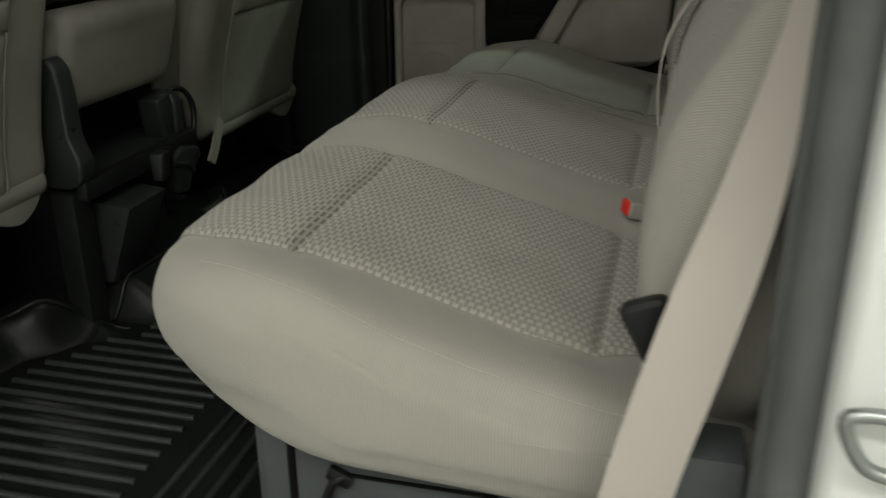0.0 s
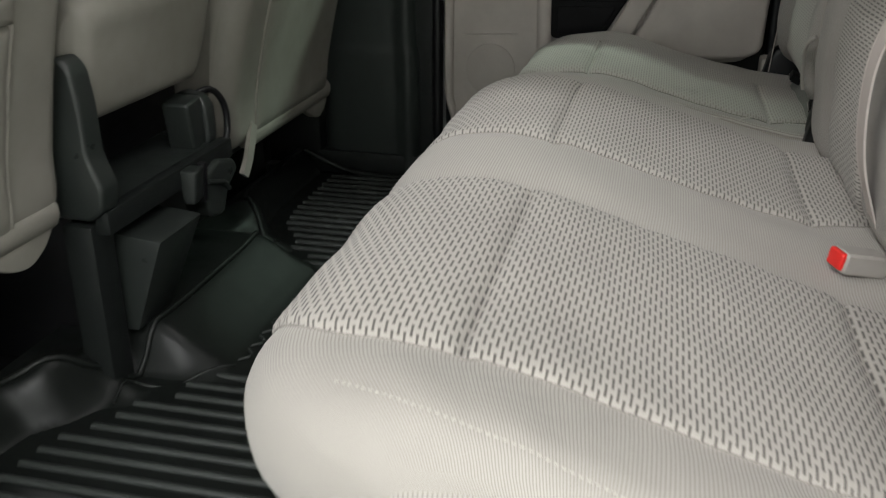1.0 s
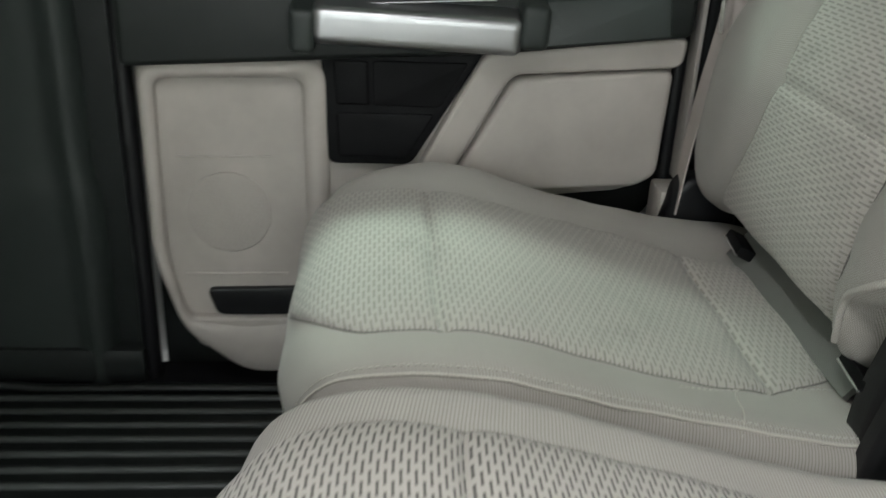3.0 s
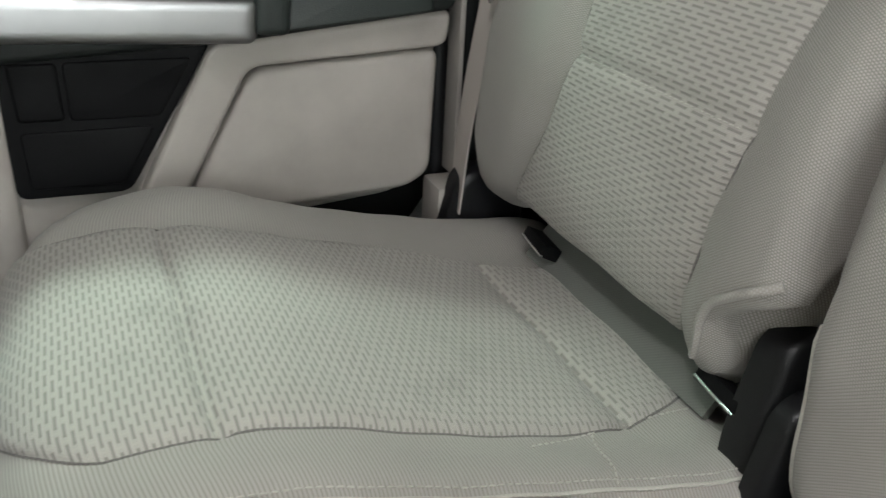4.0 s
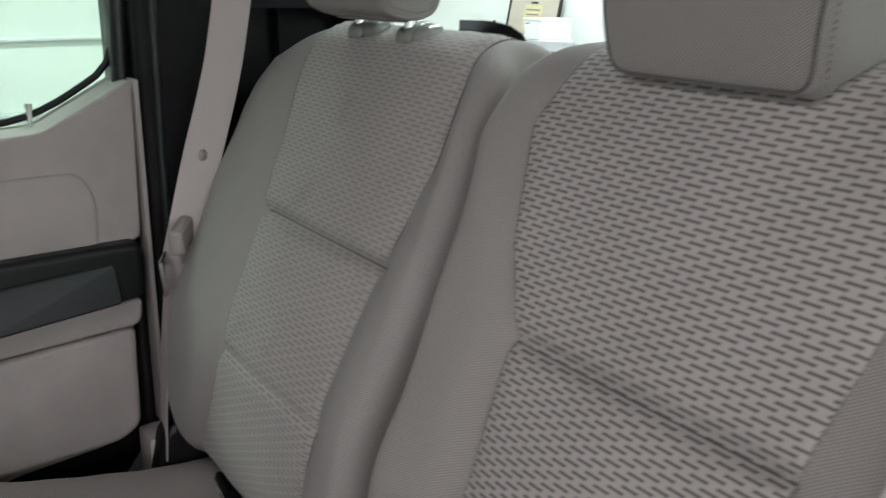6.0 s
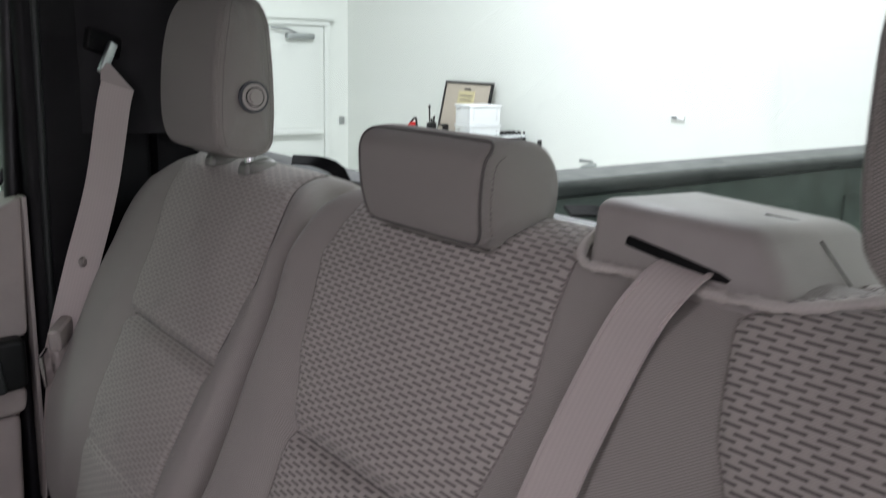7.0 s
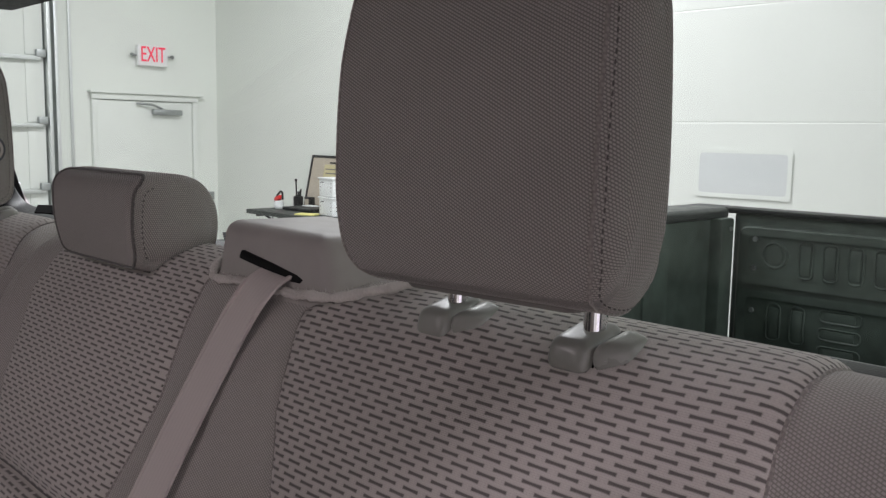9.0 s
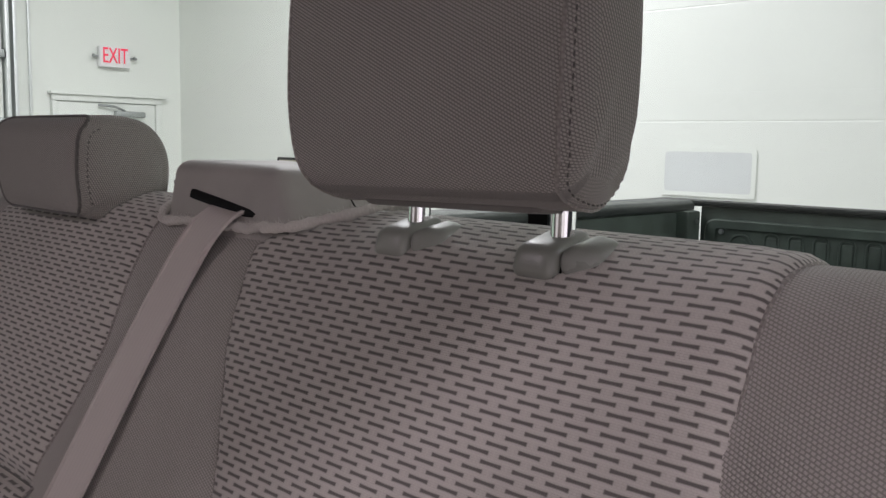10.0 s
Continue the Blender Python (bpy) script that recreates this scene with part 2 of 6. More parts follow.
def grid_mesh(name, rows, mat, parent=None, label="", uvs=None, loop_u=False, loop_v=False, smooth=180, caps=(), merge=False):
    """A mesh from rows of points; uvs are in metres. caps: extra faces as lists of (row, column)."""
    n, k = len(rows), len(rows[0])
    verts = [p for r in rows for p in r]
    faces = []
    for i in range(n if loop_v else n - 1):
        for j in range(k if loop_u else k - 1):
            a, b = i * k + j, i * k + (j + 1) % k
            c, d = ((i + 1) % n) * k + (j + 1) % k, ((i + 1) % n) * k + j
            faces.append((a, b, c, d))
    for c in caps:
        faces.append([r * k + q for r, q in c])
    me = bpy.data.meshes.new(name)
    me.from_pydata([tuple(v) for v in verts], [], faces)
    if uvs:
        flat = [p for r in uvs for p in r]
        layer = me.uv_layers.new(name="UVMap")
        idx = np.empty(len(me.loops), dtype=np.int32)
        me.loops.foreach_get("vertex_index", idx)
        layer.data.foreach_set("uv", np.array(flat, dtype=np.float32)[idx].ravel())
    me.materials.append(mat)
    bm = bmesh.new()
    bm.from_mesh(me)
    if merge:
        bmesh.ops.remove_doubles(bm, verts=bm.verts, dist=1e-5)
    bmesh.ops.recalc_face_normals(bm, faces=bm.faces)
    bm.to_mesh(me)
    bm.free()
    me.shade_smooth()
    if smooth < 180:
        me.set_sharp_from_angle(angle=radians(smooth))
    ob = new(name, me)
    if parent:
        ob.parent = parent
    if label:
        ob["label"] = label
    return ob


def spline(points, step, closed=False):
    """Points spread evenly along a smooth curve through the given ones."""
    pts = [np.array(p, dtype=float) for p in points]
    n = len(pts)
    out = []
    for i in range(n if closed else n - 1):
        p1, p2 = pts[i], pts[(i + 1) % n]
        p0 = pts[i - 1] if closed or i > 0 else 2 * p1 - p2
        p3 = pts[(i + 2) % n] if closed or i + 2 < n else 2 * p2 - p1
        # centripetal knots keep the curve from overshooting
        d = [max(1e-6, np.linalg.norm(b - a) ** 0.5) for a, b in ((p0, p1), (p1, p2), (p2, p3))]
        t0, t1, t2, t3 = 0, d[0], d[0] + d[1], sum(d)
        for q in range(24):
            t = t1 + (t2 - t1) * q / 24
            a1 = (t1 - t) / d[0] * p0 + (t - t0) / d[0] * p1
            a2 = (t2 - t) / d[1] * p1 + (t - t1) / d[1] * p2
            a3 = (t3 - t) / d[2] * p2 + (t - t2) / d[2] * p3
            b1 = (t2 - t) / (t2 - t0) * a1 + (t - t0) / (t2 - t0) * a2
            b2 = (t3 - t) / (t3 - t1) * a2 + (t - t1) / (t3 - t1) * a3
            out.append((t2 - t) / (t2 - t1) * b1 + (t - t1) / (t2 - t1) * b2)
    out.append(pts[0] if closed else pts[-1])
    out = np.array(out)
    s = np.concatenate([[0], np.cumsum(np.linalg.norm(np.diff(out, axis=0), axis=1))])
    count = max(4, int(round(s[-1] / step)))
    want = np.linspace(0, s[-1], count + 1)
    res = np.stack([np.interp(want, s, out[:, c]) for c in range(out.shape[1])], axis=1)
    return res[:-1] if closed else res


class Pad:
    """Upholstery: a closed outline in (y, z), drawn out along x with rounded ends. s runs along the outline in metres from its first point."""

    def __init__(self, outline, x0, x1, r, swell=None, step=0.012, warp=None, belly=0.35):
        self.p = spline(outline, step, True)
        n = len(self.p)
        self.s = np.arange(n + 1) * np.linalg.norm(self.p - np.roll(self.p, -1, axis=0), axis=1).mean()
        t = np.roll(self.p, -2, axis=0) - np.roll(self.p, 2, axis=0)
        t /= np.linalg.norm(t, axis=1)[:, None]
        area = 0.5 * np.sum(self.p[:, 0] * np.roll(self.p[:, 1], -1) - np.roll(self.p[:, 0], -1) * self.p[:, 1])
        self.n = np.stack([t[:, 1], -t[:, 0]], axis=1) * (1 if area > 0 else -1)
        self.x0, self.x1, self.r = x0, x1, r
        self.swell = swell or (lambda x, y, z: 0.0)
        self.belly = belly
        self.warp = warp or (lambda p: p)

    def at(self, s):
        s = s % self.s[-1]
        out = []
        for a in (self.p, self.n):
            w = np.concatenate([a, a[:1]])
            out.append((np.interp(s, self.s, w[:, 0]), np.interp(s, self.s, w[:, 1])))
        return out

    def find(self, y, z):
        """The s of the outline's point nearest to (y, z)."""
        return self.s[int(np.argmin(np.hypot(self.p[:, 0] - y, self.p[:, 1] - z)))]

    def ends(self, z, y):
        a = self.x0(y, z) if callable(self.x0) else self.x0
        b = self.x1(y, z) if callable(self.x1) else self.x1
        return a, b

    def point(self, x, s, off=0.0):
        (y, z), (ny, nz) = self.at(s)
        a, b = self.ends(z, y)
        d = max(0.0, min(x - a, b - x))
        r = self.r
        inset = r - math.sqrt(max(0.0, r * r - (r - d) ** 2)) if d < r else 0.0
        h = off - inset + self.swell(x, y, z)
        return self.warp(Vector((x, y + ny * h, z + nz * h)))

    def body(self, name, mat, parent, label="", cell=0.02):
        k = len(self.p)
        cols = [0.0, 0.06, 0.16, 0.32, 0.55, 0.8, 1.0]
        rows, uvs = [], []
        span = max(self.ends(z, y)[1] - self.ends(z, y)[0] for y, z in self.p)
        mid = max(2, int(span / cell))
        us = [("a", c) for c in cols] + [("m", i / mid) for i in range(1, mid)] + [("b", c) for c in reversed(cols)]
        for kind, c in us:
            row, uv = [], []
            for j in range(k):
                y, z = self.p[j]
                a, b = self.ends(z, y)
                x = a + self.r * c if kind == "a" else b - self.r * c if kind == "b" else a + self.r + (b - a - 2 * self.r) * c
                row.append(self.point(x, self.s[j]))
                d = min(x - a, b - x)
                bend = max(0.0, self.r * math.asin(min(1.0, max(0.0, (self.r - d) / self.r))) - (self.r - d))
                uv.append((x - bend if kind == "a" else x + bend if kind == "b" else x, self.s[j]))
            rows.append(row)
            uvs.append(uv)
        # the end faces close in rings towards the middle, with a slight belly
        for first in (True, False):
            edge = rows[0] if first else rows[-1]
            cen = sum((Vector(p) for p in edge), Vector()) / k
            end = min(p.x for p in edge) if first else max(p.x for p in edge)
            for f, out in ((1.0, 0.0), (0.97, 0.0022), (0.92, 0.0048), (0.85, 0.0075), (0.75, 0.0100), (0.62, 0.0120), (0.45, 0.0135), (0.25, 0.014), (0.0, 0.014)):
                ring = []
                for p in edge:
                    q = cen + (Vector(p) - cen) * f
                    q.x = p.x + (end - p.x) * (1 - f ** 4) + (-out if first else out) * self.belly
                    ring.append(q)
                ruv = [(q.z, q.y) for q in ring]
                if first:
                    rows.insert(0, ring)
                    uvs.insert(0, ruv)
                else:
                    rows.append(ring)
                    uvs.append(ruv)
        return grid_mesh(name, rows, mat, parent, label, uvs, loop_u=True, merge=True)

    def panel(self, name, mat, parent, left, right, s0, s1, label="", puff=0.004, cell=0.005):
        """A sewn-on panel: left(s) and right(s) are its edges in x."""
        lf = left if callable(left) else (lambda s: left)
        rf = right if callable(right) else (lambda s: right)
        length = s1 - s0
        n = max(3, int(length / cell))
        sv = [0.0, 0.0025, 0.007] + [length * i / n for i in range(1, n)] + [length - 0.007, length - 0.0025, length]
        sv = sorted(v for v in sv)
        width = max(rf(s0 + v) - lf(s0 + v) for v in sv)
        m = max(3, int(width / 0.014))
        rows, uvs = [], []
        for v in sv:
            s = s0 + v
            a, b = lf(s), rf(s)
            w = b - a
            uvals = sorted([0.0, 0.0025, 0.007] + [w * i / m for i in range(1, m)] + [w - 0.007, w - 0.0025, w])
            row, uv = [], []
            for u in uvals:
                d = max(0.0, min(u, w - u, v, length - v))
                off = 0.0006 + puff * (1 - math.exp(-d / 0.004)) + 0.002 * (1 - math.exp(-d / 0.03))
                # the cloth gathers a little at its seams
                e = min(u, w - u)
                off += 0.0007 * math.sin(s * 480 + 9 * math.sin(s * 70)) * math.exp(-((e - 0.006) / 0.007) ** 2)
                row.append(self.point(a + u, s, off))
                uv.append((a + u, s))
            rows.append(row)
            uvs.append(uv)
        return grid_mesh(name, rows, mat, parent, label, uvs)

    def seam(self, name, mat, parent, points, radius=0.0014, off=0.0006, label=""):
        """A sewn line through (x, s) points."""
        pts = spline(points, 0.010) if len(points) > 2 else spline([points[0], ((points[0][0] + points[1][0]) / 2, (points[0][1] + points[1][1]) / 2), points[1]], 0.010)
        return tube(name, [self.point(x, s, off) for x, s in pts], radius, mat, parent, label, 6)


def tube(name, pts, radius, mat, parent=None, label="", sides=8, closed=False):
    pts = [Vector(p) for p in pts]
    rows, uvs, run = [], [], 0.0
    up = None
    n = len(pts)
    for i, p in enumerate(pts):
        t = (pts[(i + 1) % n] - pts[i - 1]) if closed else (pts[min(i + 1, n - 1)] - pts[max(i - 1, 0)])
        t.normalize()
        if up is None:
            up = t.orthogonal().normalized()
        up = (up - t * up.dot(t)).normalized()
        side = t.cross(up)
        r = radius(i / max(1, n - 1)) if callable(radius) else radius
        if i:
            run += (p - pts[i - 1]).length
        rows.append([p + (up * math.cos(a) + side * math.sin(a)) * r for a in (2 * math.pi * q / sides for q in range(sides))])
        uvs.append([(q * radius * 6.28 / sides if not callable(radius) else q * 0.001, run) for q in range(sides)])
    caps = () if closed else ([(0, q) for q in range(sides)], [(n - 1, q) for q in range(sides)])
    return grid_mesh(name, rows, mat, parent, label, uvs, loop_u=True, loop_v=closed, smooth=60, caps=caps)


def stitches(pts, radius, mat, parent, pitch=0.0055, length=0.0034, name="stitching"):
    """A row of short threads along a path, as one mesh."""
    pts = spline(pts, pitch)
    bm = bmesh.new()
    for a, b in zip(pts[:-1], pts[1:]):
        a, b = Vector(a), Vector(b)
        d = (b - a).normalized()
        u = d.orthogonal().normalized()
        w = d.cross(u)
        m = (a + b) / 2
        rings = []
        for t, r in ((-0.5, 0.35), (-0.25, 1.0), (0.25, 1.0), (0.5, 0.35)):
            rings.append([bm.verts.new(m + d * length * t + (u * math.cos(q) + w * math.sin(q)) * radius * r) for q in (0, 1.257, 2.513, 3.770, 5.027)])
        for r0, r1 in zip(rings[:-1], rings[1:]):
            for i in range(5):
                bm.faces.new((r0[i], r0[(i + 1) % 5], r1[(i + 1) % 5], r1[i]))
        bm.faces.new(rings[-1])
        bm.faces.new(rings[0][::-1])
    bmesh.ops.recalc_face_normals(bm, faces=bm.faces)
    return part(name, bm, mat, parent, smooth=80)


def ribbon(name, pts, normals, width, thick, mat, parent=None, label="", step=0.012):
    """Webbing along points, facing the normals."""
    six = spline([(*p, *q) for p, q in zip(pts, normals)], step)
    rows, uvs, run = [], [], 0.0
    for i, a in enumerate(six):
        p, nn = Vector(a[:3]), Vector(a[3:]).normalized()
        t = (Vector(six[min(i + 1, len(six) - 1)][:3]) - Vector(six[max(i - 1, 0)][:3])).normalized()
        side = t.cross(nn).normalized()
        nn = side.cross(t)
        if i:
            run += (p - Vector(six[i - 1][:3])).length
        w, h = width / 2, thick / 2
        row, uv = [], []
        for u, v in ((-w, -h), (-w * 0.5, -h), (0, -h), (w * 0.5, -h), (w, -h), (w, h), (w * 0.5, h), (0, h), (-w * 0.5, h), (-w, h)):
            row.append(p + side * u + nn * v)
            uv.append((u, run))
        rows.append(row)
        uvs.append(uv)
    k = len(rows[0])
    return grid_mesh(name, rows, mat, parent, label, uvs, loop_u=True, smooth=40, caps=([(0, q) for q in range(k)], [(len(rows) - 1, q) for q in range(k)]))


def block(sx, sy, sz, bevel=0.003, segments=2, taper=None):
    """A bevelled box about its middle; taper(v) may reshape the corners."""
    bm = bmesh.new()
    bmesh.ops.create_cube(bm, size=1)
    for v in bm.verts:
        v.co = Vector((v.co.x * sx, v.co.y * sy, v.co.z * sz))
        if taper:
            taper(v.co)
    if bevel:
        bmesh.ops.bevel(bm, geom=bm.edges[:], offset=bevel, segments=segments, affect="EDGES", profile=0.6)
    return bm


def put(bm, m):
    bmesh.ops.transform(bm, matrix=m, verts=bm.verts)
    return bm


def box(name, lo, hi, mat, parent=None, label="", bevel=0.003, segments=2):
    c = [(a + b) / 2 for a, b in zip(lo, hi)]
    return part(name, put(block(*(b - a for a, b in zip(lo, hi)), bevel, segments), pose(*c)), mat, parent, label)


def plate(outline, depth, bevel=0.004, segments=3, axis="x", holes=()):
    """A bevelled plate from an outline. axis x: outline in (y, z), from x = 0 back to x = depth; axis y: outline in (x, z), from y = 0 to y = depth;
    axis z: outline in (x, y), from z = 0 to z = depth. The front rim is rounded."""
    bm = bmesh.new()
    place = {"x": lambda a, b: (0, a, b), "y": lambda a, b: (a, 0, b), "z": lambda a, b: (a, b, 0)}[axis]
    shift = {"x": (depth, 0, 0), "y": (0, depth, 0), "z": (0, 0, depth)}[axis]
    rim = bm.faces.new([bm.verts.new(place(*p)) for p in outline])
    ext = bmesh.ops.extrude_face_region(bm, geom=[rim])
    moved = [g for g in ext["geom"] if isinstance(g, bmesh.types.BMVert)]
    bmesh.ops.translate(bm, verts=moved, vec=shift)
    if bevel:
        front = [e for e in bm.edges if all(v not in moved for v in e.verts)]
        bmesh.ops.bevel(bm, geom=front, offset=bevel, segments=segments, affect="EDGES", profile=0.5, clamp_overlap=True)
    bmesh.ops.recalc_face_normals(bm, faces=bm.faces)
    return bm


def rounded(points, r, steps=5):
    """An outline with its corners rounded by r."""
    pts = [Vector((*p, 0)) for p in points]
    out = []
    for i, p in enumerate(pts):
        a, b = pts[i - 1] - p, pts[(i + 1) % len(pts)] - p
        q = min(r, a.length * 0.45, b.length * 0.45)
        p0, p1 = p + a.normalized() * q, p + b.normalized() * q
        for k in range(steps + 1):
            t = k / steps
            c = p0 * (1 - t) ** 2 + p * 2 * t * (1 - t) + p1 * t ** 2
            out.append((c.x, c.y))
    return out


def ring_plate(outer, inner, depth, bevel, axis, mat, name, parent, label=""):
    """A flat frame between two outlines of the same count."""
    place = {"x": lambda a, b, d: (d, a, b), "y": lambda a, b, d: (a, d, b)}[axis]

    def shrink(o, i, f):
        return [(a[0] + (b[0] - a[0]) * f, a[1] + (b[1] - a[1]) * f) for a, b in zip(o, i)]
    w = min(math.dist(a, b) for a, b in zip(outer, inner))
    f = min(0.4, bevel / max(w, 1e-4))
    rows = [[place(*p, depth) for p in outer], [place(*p, bevel) for p in outer], [place(*p, bevel * 0.3) for p in shrink(outer, inner, f * 0.3)], [place(*p, 0) for p in shrink(outer, inner, f)],
            [place(*p, 0) for p in shrink(outer, inner, 1 - f)], [place(*p, bevel * 0.3) for p in shrink(outer, inner, 1 - f * 0.3)], [place(*p, bevel) for p in inner], [place(*p, depth) for p in inner]]
    return grid_mesh(name, rows, mat, parent, label, loop_u=True, smooth=50)


def cyl(r, h, sides=20, bevel=0.0, r2=None):
    bm = bmesh.new()
    bmesh.ops.create_cone(bm, cap_ends=True, segments=sides, radius1=r, radius2=r if r2 is None else r2, depth=h)
    if bevel:
        rim = [e for e in bm.edges if abs(e.verts[0].co.z - e.verts[1].co.z) < 1e-6]
        bmesh.ops.bevel(bm, geom=rim, offset=bevel, segments=2, affect="EDGES")
    return bm


# ---- the cab: floor, walls, pillars, roof ----
def slab(name, lo, hi, mat, label, category, bevel=0.004):
    return tagged(box(name, lo, hi, mat, None, "", bevel), label, category, kind="structure")


FLOOR = 0.10
slab("floor", (-0.86, -0.30, FLOOR - 0.06), (0.86, 2.3, FLOOR), M_CARPET, "dark carpeted floor of the truck cab", "floor", 0)
slab("ceiling", (-0.80, -0.30, 1.30), (0.80, 2.1, 1.36), M_HEADLINER, "grey felt headliner under the cab roof", "ceiling", 0.01)

# rear wall of the cab, with the window opening through it
wall = tagged(new("wall_rear"), "dark trim panel behind the rear seats", "wall", kind="structure")
box("lower_panel", (-0.86, -0.275, FLOOR), (0.86, -0.238, 0.925), M_DARK, wall)
box("header_panel", (-0.86, -0.300, 1.247), (0.86, -0.135, 1.36), M_MATTE, wall)
win = tagged(new("window_1"), "rear window glass in a black rubber surround", "window", kind="structure")
# the glass leans forwards towards its top
LEAN = pose(0, -0.262, 0.925, -16.5, 0, 0)
w_in = rounded([(-0.745, 0.015), (0.745, 0.015), (0.735, 0.335), (-0.735, 0.335)], 0.075, 8)
w_out = rounded([(-0.775, -0.012), (0.775, -0.012), (0.765, 0.362), (-0.765, 0.362)], 0.09, 8)
fr = ring_plate(w_out, w_in, 0.03, 0.006, "y", M_BLACK, "window_frame", win)
fr.matrix_basis = LEAN
pane = part("pane", plate(w_out, 0.004, 0, axis="y"), M_GLASS, win)
for lo, hi in ((-0.86, -0.767), (0.767, 0.86)):
    box("side_panel", (lo, -0.018, 0.002), (hi, 0.010, 0.362), M_MATTE, wall).matrix_basis = LEAN
pane.matrix_basis = LEAN @ Matrix.Translation((0, -0.020, 0))

# unseen bezel, added to go with the cab's fill light
dome = thing("added_dome_lamp", "small unseen roof lamp added on the headliner", "lamp")
box("bezel", (-0.13, 0.43, 1.283), (0.13, 0.57, 1.302), M_HEADLINER, dome, "", 0.006)

# pillars
def quarter_trim(parent):
    """The moulding that turns from the pillar towards the rear window's edge."""
    rows = []
    for z in (0.96, 1.0, 1.04, 1.08, 1.12, 1.16, 1.185, 1.20, 1.215, 1.225, 1.235, 1.245, 1.255):
        y = -0.262 + (z - 0.925) * 0.296 + 0.022
        edge = min(0.775, 0.654 + max(0.0, 1.20 - z) * 0.5) - 0.10 * (max(0.0, z - 1.185) / 0.05) ** 2
        ring = spline([(0.812, 0.0, z), (0.803, -0.045, z), (0.785, -0.085, z), (0.752, y * 0.55 - 0.055, z), (edge + 0.016, y - 0.002, z), (edge, y, z),
                            (edge + 0.004, y - 0.012, z), (0.765, y * 0.55 - 0.075, z), (0.815, -0.085, z), (0.830, -0.03, z)], 0.003, True)
        rows.append([ring[len(ring) * k // 48] for k in range(48)])
    return grid_mesh("quarter_trim", rows, M_PILLAR, parent, "black moulding round the window's edge", loop_u=True)


cp = tagged(new("pillar_trim_passenger"), "dark charcoal plastic pillar trim beside the rear window", "pillar", kind="structure")
part("panel", put(plate(rounded([(0.045, FLOOR), (0.045, 1.30), (-0.135, 1.30), (-0.135, FLOOR)], 0.02), 0.07, 0.012), pose(0.805, 0, 0)), M_PILLAR, cp)
quarter_trim(cp)
tube("door_seal", [(0.835, 0.058, 0.20), (0.835, 0.060, 0.6), (0.835, 0.055, 0.9), (0.83, 0.04, 1.25)], 0.012, M_BLACK, cp)
# ridge in lighter grey than the pillar, its highlight put into the colour
tube("pillar_highlight", [(0.806, 0.022, 0.42), (0.806, 0.022, 0.8), (0.806, 0.015, 1.25)], 0.006, M_GREY, cp)
box("lower_panel", (0.793, -0.270, FLOOR), (0.86, -0.137, 0.99), M_MATTE, cp, "", 0.006)
box("sill_trim", (0.762, 0.0, 0.34), (0.815, 0.082, 0.418), M_TRIM, cp, "beige sill trim", 0.008)

bp = tagged(new("pillar_trim_front"), "dark grey plastic pillar between the passenger doors", "pillar", kind="structure")
PLAN = [(1.03, 0.870), (1.022, 0.838), (1.005, 0.822), (0.97, 0.815), (0.92, 0.813), (0.875, 0.812), (0.850, 0.812), (0.838, 0.807), (0.828, 0.803), (0.818, 0.805), (0.808, 0.816), (0.802, 0.835), (0.800, 0.870)]


def pillar_point(y, x, z):
    # a shallow step crosses the moulding above the sill
    low = 1 / (1 + math.exp((z - 0.395) / 0.006))
    return (x - 0.004 * low, y + 0.006 * low * (y - 0.9) / 0.1, z)


LEVELS = [FLOOR, 0.2, 0.3, 0.37] + [0.38 + 0.004 * k for k in range(9)] + [0.43, 0.6, 0.9, 1.30]
grid_mesh("panel", [[pillar_point(y, x, z) for y, x in spline(PLAN, 0.006)] for z in LEVELS], M_GREY, bp)
part("flange", put(plate(rounded([(0.765, FLOOR), (0.765, 1.30), (0.806, 1.30), (0.812, FLOOR)], 0.006), 0.06, 0.010, 3), pose(0.826, 0, 0)), M_DARK, bp)
tube("door_seal", [(0.825, 0.755, 0.10), (0.825, 0.755, 0.6), (0.825, 0.755, 1.25)], 0.012, M_BLACK, bp)
box("kick_trim", (0.80, 0.76, FLOOR), (0.86, 1.05, 0.155), M_DARK, bp, "", 0.01)

# driver's side: open doorway with its white jamb
jam = tagged(new("door_jamb"), "white painted door jamb with a grey rubber seal", "door jamb", kind="structure")
part("jamb", put(plate([(-0.046, -0.2), (-0.046, 1.36), (-0.30, 1.36), (-0.30, -0.2)], 0.05, 0.012, 4), pose(-0.89, 0, 0)), M_WHITEPAINT, jam)
part("inner_trim", put(plate([(-0.020, 0.0), (-0.020, 1.36), (-0.26, 1.36), (-0.26, 0.0)], -0.06, 0.008), pose(-0.80, 0, 0)), M_BOX, jam)
tube("rubber_seal", [(-0.855, -0.034, 0.0), (-0.855, -0.034, 0.4), (-0.855, -0.034, 0.8), (-0.855, -0.038, 1.3)], 0.016, M_BLADE, jam)
tube("rubber_lip", [(-0.835, -0.022, 0.0), (-0.835, -0.022, 0.4), (-0.835, -0.022, 0.8), (-0.835, -0.026, 1.3)], 0.007, M_BLADE, jam)
box("sill_plate", (-0.95, -0.04, -0.02), (-0.80, 1.9, FLOOR), M_DARK, jam, "", 0.01)
st = thing("door_striker", "bare steel door striker loop bolted to the jamb", "striker")
